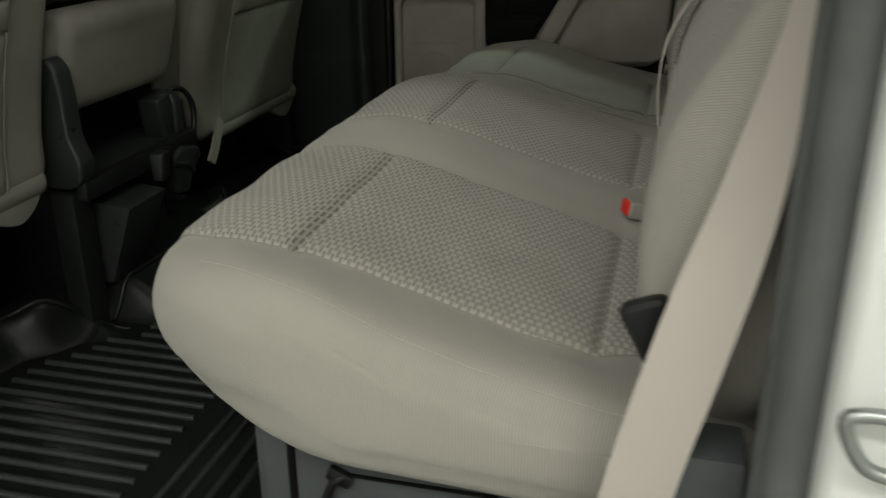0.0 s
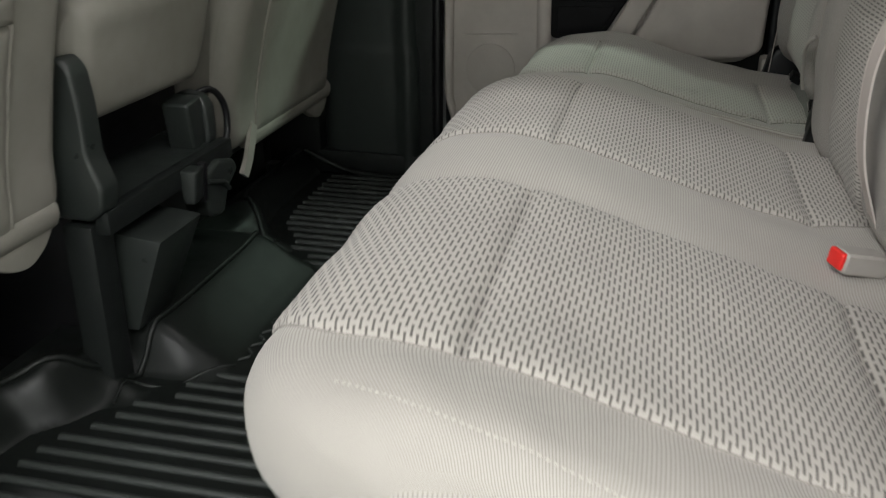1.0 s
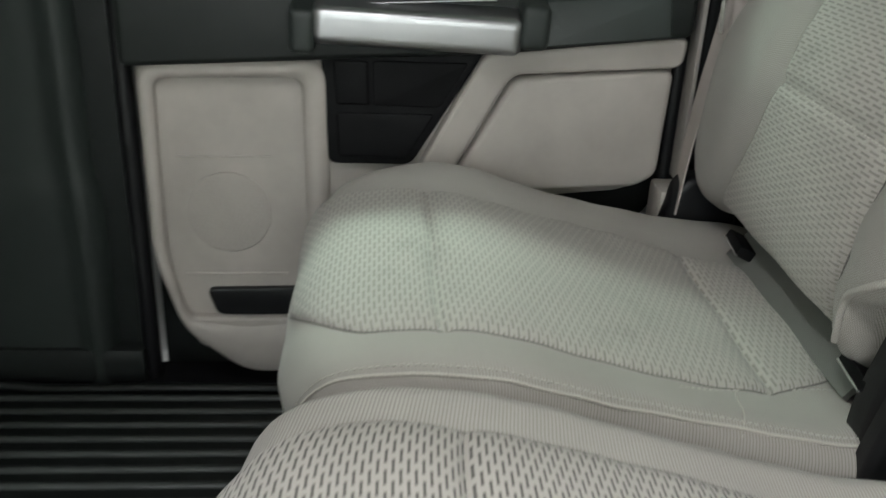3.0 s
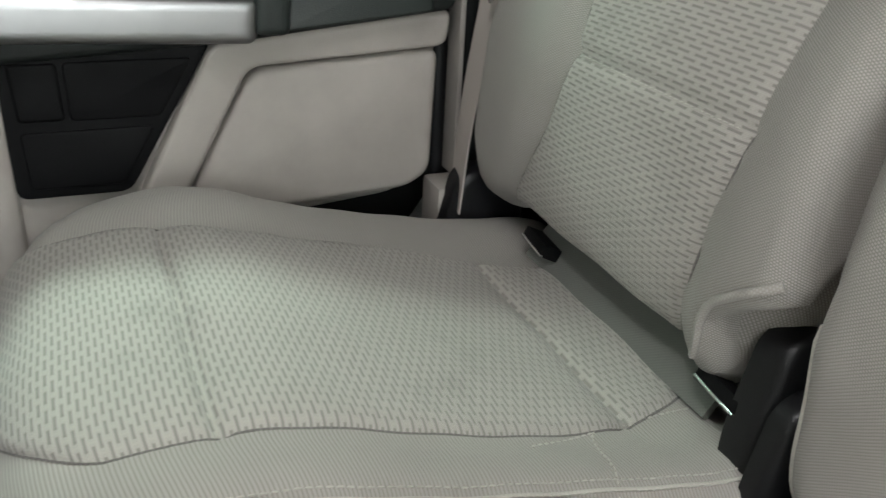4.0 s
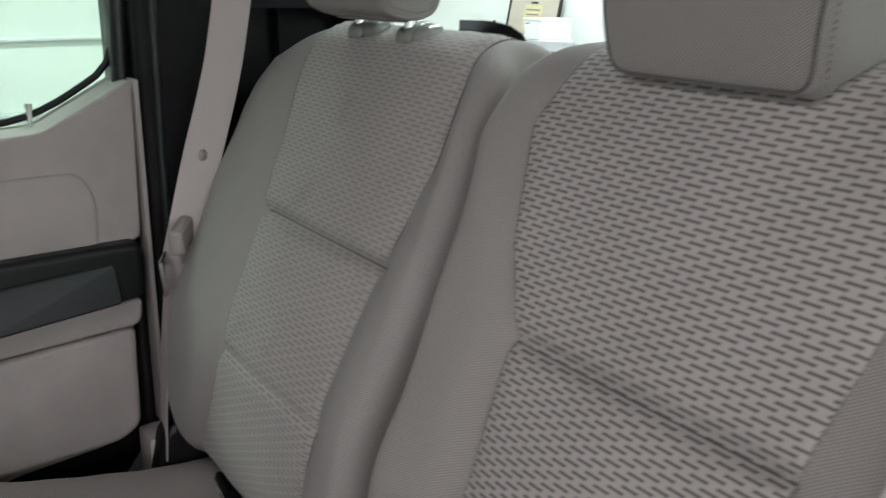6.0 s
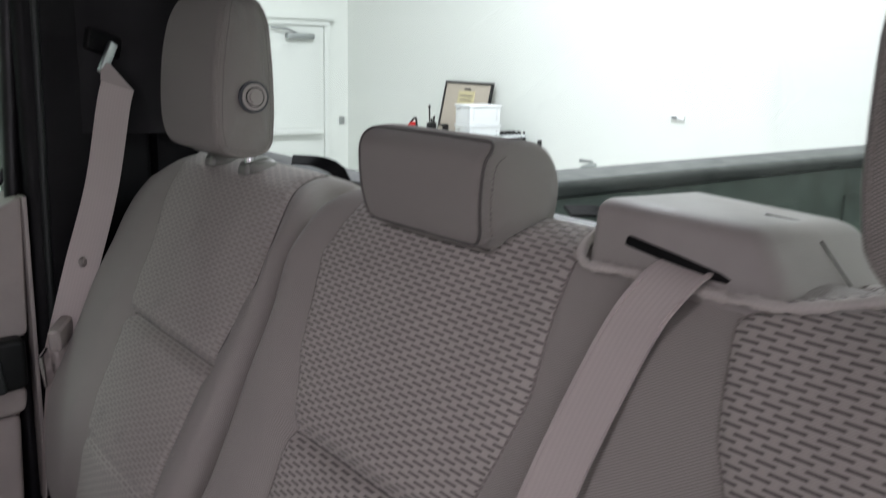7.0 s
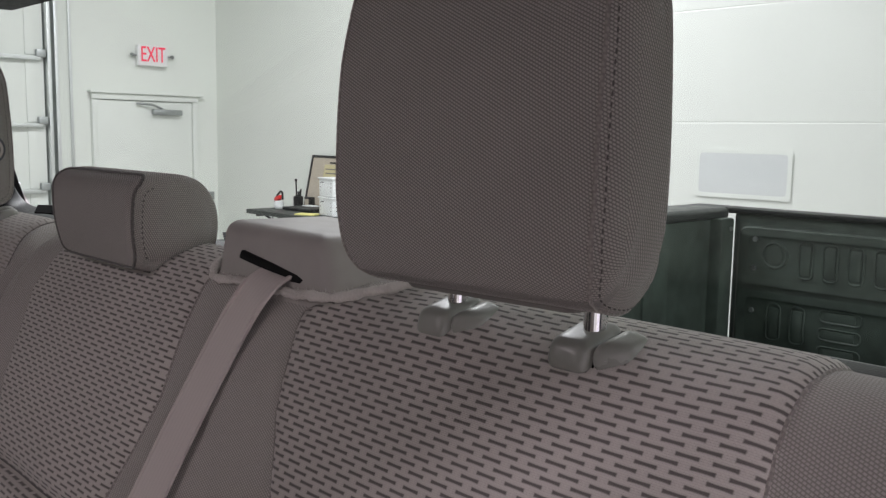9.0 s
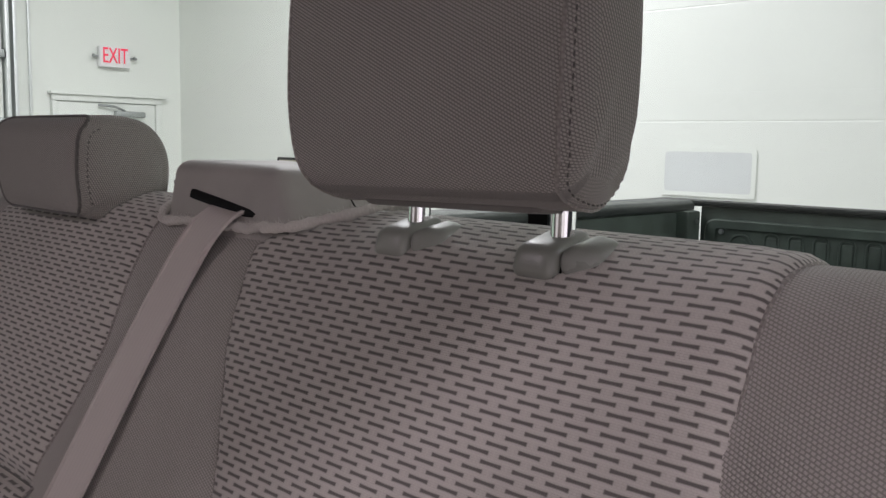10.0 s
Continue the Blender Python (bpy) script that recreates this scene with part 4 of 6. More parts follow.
for side in (-1, 1):
    ribbon("selvage", [(x + 0.0195 * side, y, z) for x, y, z in MID], MID_N, 0.0034, 0.0021, M_BELT, mid_belt, "rolled belt edge")

# ---- tether straps behind the backrests ----
for pts in ([(-0.378, -0.226, 0.915), (-0.377, -0.229, 0.94), (-0.376, -0.231, 0.958), (-0.376, -0.228, 0.968)],
            [(0.444, -0.178, 0.953), (0.426, -0.202, 0.951), (0.405, -0.219, 0.941), (0.395, -0.228, 0.918)],
            [(-0.030, -0.172, 0.962), (-0.042, -0.200, 0.960), (-0.052, -0.222, 0.945), (-0.056, -0.230, 0.915)]):
    ts = thing("tether_strap", "black webbing tether strap behind a headrest", "strap", "tether straps")
    ribbon("webbing", pts, [(0.1, 0.75, 0.65)] * 4, 0.017, 0.002, M_MATTE, ts)

# ---- passenger belt ----
pb = thing("seat_belt", "beige webbing belt with a tongue beside the pillar", "seat belt", "seat belts")
ribbon("webbing", [(0.724, -0.063, 1.030), (0.726, -0.058, 1.01), (0.738, -0.040, 0.90), (0.738, -0.004, 0.78), (0.730, 0.022, 0.70), (0.737, 0.044, 0.62), (0.748, 0.060, 0.50), (0.752, 0.066, 0.40)],
       [(-0.75, 0.6, 0.2), (-0.75, 0.6, 0.2), (-0.78, 0.58, 0.2), (-0.85, 0.5, 0.1), (-0.80, 0.55, 0), (-0.1, 0.98, 0), (0.12, 0.97, 0), (0.16, 0.97, 0)], 0.046, 0.0016, M_BELT, pb)
part("d_ring", put(block(0.008, 0.014, 0.046, 0.003, 3), pose(0.752, -0.060, 1.066, 28, 0, 20)), M_STEEL, pb, "small steel belt loop")
FOLD = []
for k in range(7):
    f = k / 6
    # the webbing narrows along its rear edge as it gathers into the loop
    at = Vector((0.724, -0.0630, 1.0295)).lerp(Vector((0.748, -0.0560, 1.060)), f)
    flank = Vector((0.50, 0.80, 0.30)).normalized() * (0.023 - 0.017 * f)
    out = Vector((-0.75, 0.6, 0.2)).normalized() * 0.0008
    FOLD.append([at - flank - out, at + flank - out, at + flank + out, at - flank + out])
grid_mesh("folded_end", FOLD, M_BELT, pb, "webbing gathered towards its loop", loop_u=True, smooth=40, caps=([(0, q) for q in range(4)], [(6, q) for q in range(4)]))
part("slot_cover", put(block(0.012, 0.060, 0.030, 0.005, 3), pose(0.776, -0.062, 1.085, 15, 0, 25)), M_MATTE, pb)
part("tongue", put(block(0.006, 0.026, 0.050, 0.0025), pose(0.714, 0.056, 0.655, -14, 0, 55)), M_CHROME, pb, "chromed tongue")
part("tongue_grip", put(block(0.018, 0.054, 0.032, 0.008, 3), pose(0.714, 0.034, 0.700, -10, 0, 55)), M_TRIM, pb)
part("stop_button", put(cyl(0.007, 0.008, 14, 0.002), pose(0.735, -0.006, 0.79, 0, 90, 45)), M_TRIM, pb)

# ---- driver-side belt ----
db = thing("seat_belt", "beige webbing belt hanging along the open door", "seat belt", "seat belts")
ribbon("webbing", [(-0.775, -0.075, 1.10), (-0.785, -0.045, 0.90), (-0.79, -0.020, 0.75), (-0.795, 0.002, 0.62), (-0.80, 0.031, 0.50), (-0.80, 0.056, 0.385), (-0.80, 0.072, 0.28), (-0.80, 0.078, 0.2)],
       [(-0.3, 0.9, 0), (-0.2, 0.95, 0), (-0.25, 0.95, 0), (-0.65, 0.75, 0), (-0.95, 0.3, 0), (-1, 0.1, 0), (-1, 0, 0), (-1, 0, 0)], 0.050, 0.0016, M_BELT, db)
part("d_ring", put(block(0.05, 0.012, 0.045, 0.005, 3), pose(-0.78, -0.07, 1.11)), M_DARK, db)
rt = thing("recliner_cover", "dark plastic hinge cover at the backrest's base", "hinge cover", "hinge covers")
part("cover", put(block(0.02, 0.038, 0.085, 0.008, 3, lambda c: setattr(c, "y", c.y * (0.55 if c.z < 0 else 1.0))), pose(-0.750, 0.048, 0.480, -22)), M_BLACK, rt)
box("side_trim", (-0.800, -0.018, 0.0), (-0.748, 0.040, 0.425), M_BOX, jam, "grey plastic trim beside the cushion", 0.006)


# ---- buckles ----
def buckle(x, y, z, rz, tilt, label):
    ob = thing("belt_buckle", label, "buckle", "belt buckles")
    part("shell", put(block(0.034, 0.055, 0.026, 0.007, 3), pose(0, 0, 0)), M_GUIDE, ob)
    part("button", put(block(0.028, 0.014, 0.020, 0.004, 3), pose(0, 0.0245, 0.001)), M_RED, ob, "red release button")
    part("stalk", put(block(0.026, 0.07, 0.010, 0.003), pose(0, -0.055, -0.004)), M_GUIDE, ob)
    ob.matrix_world = pose(x, y, z, tilt, 0, rz) @ Matrix.Diagonal((0.86, 0.86, 0.86, 1))


buckle(-0.266, 0.078, 0.420, 20, 10, "beige belt buckle with a red button on the bench")
buckle(0.262, 0.140, 0.378, 10, 10, "beige belt buckle with a red button between the cushions")


# ---- hinge between the backrests ----
hg = thing("recliner_cover", "black plastic hinge covers between the two backrests", "hinge cover", "hinge covers")
LOBE = rounded([(0.054, 0.33), (0.056, 0.42), (0.040, 0.490), (0.012, 0.500), (-0.04, 0.465), (-0.05, 0.33)], 0.026, 6)
part("cover", put(plate(LOBE, 0.030, 0.010, 4), pose(0.268, 0, 0)), M_BLACK, hg)
part("cover", put(plate([(y + 0.008, z - 0.035) for y, z in LOBE], 0.020, 0.008, 4), pose(0.246, 0, 0)), M_BLACK, hg)
part("pivot", put(cyl(0.012, 0.010, 20, 0.003), pose(0.264, 0.025, 0.445, 0, 90, 0)), M_DARK, hg)
ph = thing("recliner_cover", "glossy black hinge cover beside the passenger door", "hinge cover", "hinge covers")
part("cover", put(plate([(y + 0.028, z - 0.050) for y, z in LOBE], 0.030, 0.012, 4), pose(0.735, 0, 0)), M_BLACK, ph)
for lx, ly, lz in ((0.316, 0.042, 0.431), (0.604, 0.036, 0.416)):
    lt = thing("child_seat_anchor", "black steel anchor slot between cushion and backrest", "anchor", "anchors")
    part("bracket", put(block(0.050, 0.020, 0.013, 0.002), pose(lx, ly, lz, 24, 0, -6)), M_MATTE, lt)
    tube("wire", [(lx - 0.024, ly + 0.0125, lz - 0.001), (lx, ly + 0.0110, lz), (lx + 0.024, ly + 0.0085, lz + 0.001)], 0.0014, M_CHROME, lt)

# ---- box under the bench ----
sb = thing("underseat_box", "slate grey plastic storage box under the bench", "storage box")
box("body", (-0.66, 0.02, FLOOR), (0.70, 0.42, 0.335), M_BOX, sb, "", 0.012)
box("front_panel", (-0.655, 0.42, FLOOR), (-0.30, 0.435, 0.33), M_BOX, sb, "", 0.005)
box("end_panel", (-0.672, 0.06, FLOOR + 0.01), (-0.66, 0.385, 0.325), M_BOX, sb, "", 0.004)
box("panel_gap", (-0.6745, 0.385, FLOOR + 0.012), (-0.668, 0.391, 0.325), M_MATTE, sb, "", 0)
box("corner_post", (-0.674, 0.391, FLOOR + 0.01), (-0.655, 0.418, 0.328), M_BOX, sb, "", 0.004)
tube("strap", spline([(-0.677, 0.365, 0.20), (-0.681, 0.352, 0.235), (-0.680, 0.340, 0.262), (-0.677, 0.330, 0.268)], 0.006), 0.0045, M_BLACK, sb, "black pull strap")
box("panel_slit", (-0.6745, 0.18, 0.2655), (-0.668, 0.335, 0.2685), M_MATTE, sb, "", 0)
part("strap_clip", put(block(0.008, 0.026, 0.016, 0.003), pose(-0.677, 0.336, 0.266, 25)), M_BLACK, sb)


# ---- passenger rear door ----
def passenger_door():
    ob = tagged(new("door_2"), "closed rear truck door with beige and black trim", "door", kind="structure")
    X = 0.795
    outline = rounded([(0.738, 0.575), (0.735, 0.30), (0.705, 0.185), (0.62, 0.115), (0.45, 0.11), (0.34, 0.20), (0.26, 0.385), (0.11, 0.40), (0.078, 0.44), (0.072, 0.605), (0.30, 0.585)], 0.03, 5)
    part("lower_panel", put(plate(outline, 0.06, 0.012, 4), pose(X + 0.012, 0, 0)), M_TRIM, ob, "beige moulded lower panel")
    # raised rim round the map pocket
    o = rounded([(0.732, 0.562), (0.505, 0.567), (0.500, 0.13), (0.62, 0.125), (0.70, 0.19), (0.732, 0.30)], 0.03, 6)
    i = rounded([(0.713, 0.540), (0.535, 0.545), (0.530, 0.21), (0.62, 0.20), (0.695, 0.21), (0.715, 0.30)], 0.02, 6)
    put_x(ring_plate(o, i, 0.03, 0.008, "x", M_TRIM, "pocket_rim", ob), X - 0.008)
    ring = [(0.633 + 0.054 * math.cos(a), 0.361 + 0.056 * math.sin(a)) for a in (2 * math.pi * q / 40 for q in range(40))]
    part("speaker_grille", put(plate(ring, 0.01, 0.002), pose(X + 0.0095, 0, 0)), M_MESH, ob, "round perforated speaker grille")
    tube("moulded_line", [(X + 0.0115, 0.695, 0.436), (X + 0.0115, 0.64, 0.437), (X + 0.0115, 0.575, 0.439)], 0.0018, M_TRIM, ob)
    tube("moulded_line", [(X + 0.0115, 0.695, 0.272), (X + 0.0115, 0.64, 0.272), (X + 0.0115, 0.560, 0.274)], 0.0018, M_TRIM, ob)
    part("pocket_slot", put(plate(rounded([(0.668, 0.252), (0.52, 0.256), (0.52, 0.215), (0.655, 0.213)], 0.010), 0.01, 0.002), pose(X + 0.004, 0, 0)), M_BLACK, ob, "dark slot")
    part("pocket_lip", put(plate(rounded([(0.70, 0.212), (0.50, 0.212), (0.50, 0.17), (0.68, 0.165)], 0.012), 0.02, 0.006), pose(X - 0.002, 0, 0)), M_TRIM, ob)
    # dark cubby
    cub = [(0.512, 0.585), (0.504, 0.436), (0.40, 0.436), (0.312, 0.585)]
    part("cubby", put(plate(rounded(cub, 0.012), 0.02, 0.003), pose(X - 0.002, 0, 0)), M_MATTE, ob, "black switch and cubby recess")
    part("cubby_door", put(plate(rounded([(0.498, 0.568), (0.494, 0.512), (0.452, 0.512), (0.454, 0.568)], 0.006), 0.02, 0.004), pose(X - 0.004, 0, 0)), M_MATTE, ob)
    part("cubby_door", put(plate(rounded([(0.450, 0.568), (0.448, 0.512), (0.366, 0.512), (0.333, 0.568)], 0.006), 0.02, 0.004), pose(X - 0.004, 0, 0)), M_MATTE, ob)
    part("cubby_door", put(plate(rounded([(0.494, 0.503), (0.490, 0.446), (0.405, 0.446), (0.372, 0.503)], 0.006), 0.02, 0.004), pose(X - 0.005, 0, 0)), M_MATTE, ob)
    # rim and padded panel behind the cubby
    part("rear_rim", put(plate(rounded([(0.315, 0.582), (0.385, 0.445), (0.402, 0.40), (0.362, 0.40), (0.350, 0.425), (0.280, 0.556), (0.070, 0.570), (0.066, 0.609)], 0.014, 5), 0.03, 0.007, 4), pose(X - 0.010, 0, 0)), M_TRIM, ob)
    part("rear_pad", put(plate(rounded([(0.276, 0.552), (0.345, 0.420), (0.325, 0.402), (0.24, 0.402), (0.107, 0.410), (0.080, 0.427), (0.076, 0.566)], 0.014, 6), 0.02, 0.012, 4), pose(X - 0.003, 0, 0)), M_TRIM, ob, "beige padded insert")
    # black band, grip and armrest
    part("dark_band", put(plate(rounded([(0.745, 0.556), (0.745, 0.668), (0.066, 0.682), (0.066, 0.610), (0.30, 0.583)], 0.012), 0.06, 0.020, 5), pose(X - 0.022, 0, 0)), M_BAND, ob, "charcoal upper band")
    swell = plate(rounded([(0.250, 0.597), (0.250, 0.650), (0.100, 0.661), (0.097, 0.612)], 0.006), 0.03, 0.009, 4)
    for v in swell.verts:
        v.co.x += (v.co.z - 0.62) * 0.30
    part("band_swell", put(swell, pose(X - 0.036, 0, 0)), M_GREY, ob, "charcoal moulded swelling")

    def shelf(c):
        # the top rises towards the door
        if c.z > 0 and c.x > 0:
            c.z += 0.012
    grip = part("grip", put(block(0.062, 0.240, 0.042, 0.012, 5, shelf), pose(0.766, 0.398, 0.6145, 2.0, 0, 0)), M_SILVER, ob, "satin silver door grip")
    part("end_cap", put(block(0.066, 0.034, 0.050, 0.010, 4, shelf), pose(0.768, 0.264, 0.622, 2.0, 0, 0)), M_GREY, grip, "dark grey end cap")
    part("end_cap", put(block(0.066, 0.030, 0.050, 0.010, 4, shelf), pose(0.768, 0.529, 0.611, 2.0, 0, 0)), M_GREY, grip, "dark grey end cap")
    part("latch_recess", put(plate(rounded([(0.46, 0.640), (0.46, 0.667), (0.300, 0.668), (0.306, 0.645)], 0.004), 0.01, 0.002), pose(X - 0.024, 0, 0)), M_BLACK, ob, "black slot above the grip")
    tube("latch_edge", [(0.760, 0.46, 0.641), (0.760, 0.38, 0.6455), (0.760, 0.308, 0.6495)], 0.0010, M_SILVER, ob, "thin bright edge")
    box("rear_edge", (X - 0.004, 0.0475, 0.42), (X + 0.03, 0.0535, 0.878), M_TRIM, ob, "pale panel edge", 0.002)
    # upper panel up to the window
    up = rounded([(0.745, 0.665), (0.745, 0.803), (0.30, 0.813), (0.16, 0.822), (0.085, 0.862), (0.052, 0.880), (0.058, 0.678)], 0.012, 4)
    part("upper_panel", put(plate(up, 0.08, 0.020, 5), pose(X + 0.004, 0, 0)), M_TRIM, ob, "pale beige upper door panel")
    part("upper_pad", put(plate(rounded([(0.70, 0.66), (0.70, 0.766), (0.125, 0.773), (0.107, 0.740), (0.110, 0.66)], 0.03, 6), 0.02, 0.006), pose(X + 0.001, 0, 0)), M_TRIM, ob)
    part("upper_inlay", put(plate(rounded([(0.70, 0.664), (0.70, 0.760), (0.3065, 0.762), (0.301, 0.664)], 0.004), 0.02, 0.003), pose(X - 0.003, 0, 0)), M_GREY, ob, "dark grey inlay")
    tube("chrome_strip", [(X - 0.004, 0.3005, 0.664), (X - 0.004, 0.3035, 0.712), (X - 0.004, 0.3065, 0.762)], 0.0026, M_CHROME, ob, "chrome edge of the inlay")
    part("door_skin", put(plate([(0.75, 0.0), (0.75, 0.80), (0.05, 0.80), (0.05, 0.36), (0.30, 0.0)], 0.05, 0.0), pose(X + 0.09, 0, 0)), M_DARK, ob)
    tube("window_seal", spline([(0.872, 0.745, 0.810), (0.872, 0.30, 0.820), (0.872, 0.17, 0.830), (0.872, 0.10, 0.862), (0.872, 0.062, 0.893), (0.872, 0.05, 1.0), (0.872, 0.05, 1.25)], 0.02), 0.0045, M_BLACK, ob)
    box("window_post", (0.85, 0.735, 0.80), (0.90, 0.765, 1.29), M_BLACK, ob, "", 0.006)
    box("window_post", (0.85, 0.035, 0.86), (0.90, 0.060, 1.29), M_BLACK, ob, "", 0.006)
    g = part("pane", plate([(0.74, 0.795), (0.74, 1.28), (0.05, 1.28), (0.05, 0.795)], 0.004, 0), M_TINTED, ob, "clear window glass")
    g.location = (0.878, 0, 0)
    tube("lock_pin", [(0.850, 0.163, 0.812), (0.850, 0.163, 0.835), (0.850, 0.163, 0.850)], lambda f: 0.0032 + (0.0016 if f > 0.6 else 0), M_CHROME, ob, "small lock pin")
    part("lock_base", put(cyl(0.008, 0.006, 16, 0.002), pose(0.850, 0.163, 0.816)), M_BLACK, ob)


def put_x(ob, x):
    ob.location.x = x
    return ob


passenger_door()


# ---- front doors and dashboard close the cab ahead ----
for side in (-1, 1):
    x = sorted((0.80 * side, 0.87 * side))
    slab("front_door_trim", (x[0], 1.24 if side < 0 else 1.03, 0.02), (x[1], 2.28, 0.80), M_DARK, "dark front door trim", "door trim", 0.01)
slab("dashboard", (-0.80, 1.95, 0.30), (0.80, 2.29, 0.78), M_DARK, "dark dashboard", "dashboard", 0.05)

# ---- front seats seen from behind ----
def front_seat(name, x0, x1, label, lift=0.0, strap=True):
    ob = thing(name, label, "front seat", "front seats")
    prof = [(y, z + lift) for y, z in ((0.985, 0.315), (0.968, 0.40), (0.945, 0.50), (0.91, 0.62), (0.872, 0.75), (0.84, 0.88), (0.83, 0.98), (0.86, 1.02), (0.93, 1.0), (1.0, 0.85), (1.06, 0.6), (1.10, 0.40), (1.06, 0.31))]
    edge = table([(0.30, 0.02), (0.40, 0.0), (0.8, 0.01), (0.95, 0.04), (1.02, 0.09)])
    pad = Pad(prof, lambda y, z: x0 + edge(z), lambda y, z: x1 - edge(z), 0.035)
    pad.body("backrest_body", M_BACKVINYL, ob)
    s0, s1, s2 = pad.find(0.985, 0.325 + lift), pad.find(0.928, 0.562 + lift), pad.find(0.914, 0.607 + lift)
    a, b = (x0 + 0.11, x1 - 0.035) if x0 > 0 else (x0 + 0.035, x1 - 0.11)
    pad.panel("map_pocket", M_BACKVINYL, ob, a, b, s0, s1, "vinyl map pocket", puff=0.004, cell=0.02)
    pad.panel("pocket_hem", M_BACKVINYL, ob, a, b, s1, s2, "padded pocket hem", puff=0.009, cell=0.012)
    for q in (a, b):
        pad.seam("side_piping", M_BACKVINYL, ob, [(q, s0), (q, (s0 + s2) / 2), (q, s2), (q, s2 + 0.25)], 0.0035)
    pad.seam("pocket_edge", M_THREAD, ob, [(a, s2 + 0.002), ((a + b) / 2, s2 - 0.004), (b, s2 + 0.002)], 0.003, 0.004)
    e = a if x0 > 0 else b
    if strap:
        ribbon("hanging_strap", [(e - 0.012, 0.974, 0.345), (e - 0.034, 0.970, 0.318), (e - 0.056, 0.968, 0.290), (e - 0.072, 0.970, 0.268)], [(0, -1, 0.1)] * 4, 0.021, 0.008, M_BACKVINYL, ob, "pale cloth strap end")
    fa, fb = x0 + (0.085 if x0 > 0 else 0.0), x1 - (0.0 if x0 > 0 else 0.02)
    flap = Pad([(y, z + lift) for y, z in ((0.986, 0.298), (0.974, 0.309), (0.973, 0.330), (0.984, 0.342), (1.00, 0.335), (1.004, 0.305))], fa, fb, 0.012)
    flap.body("lower_flap", M_BACKVINYL, ob, "beige hem along the backrest's foot")
    droop = [(fb - 0.150, 0.304 + lift), (fb - 0.012, 0.336 + lift), (fb - 0.006, 0.318 + lift), (fb - 0.030, 0.286 + lift), (fb - 0.065, 0.270 + lift), (fb - 0.095, 0.276 + lift)]
    part("hem_corner", put(plate(rounded(droop, 0.02, 5), 0.014, 0.006, 4, axis="y"), pose(0, 0.978, 0)), M_BACKVINYL, ob, "loose corner of the hem")
    box("seat_base", (x0 + 0.05, 1.07, 0.24), (x1 - 0.05, 1.50, 0.40), M_DARK, ob, "", 0.03, 4)
    box("seat_track", (x0 + 0.06, 1.10, 0.10), (x0 + 0.10, 1.5, 0.24), M_DARK, ob, "", 0.006)
    box("seat_track", (x1 - 0.10, 1.10, 0.10), (x1 - 0.06, 1.5, 0.24), M_DARK, ob, "", 0.006)
    return ob


front_seat("front_seat", -0.735, -0.203, "raised beige front seat with a vinyl back and map pocket", 0.06, False)
front_seat("front_seat", 0.228, 0.735, "beige front seat with a vinyl back and map pocket")


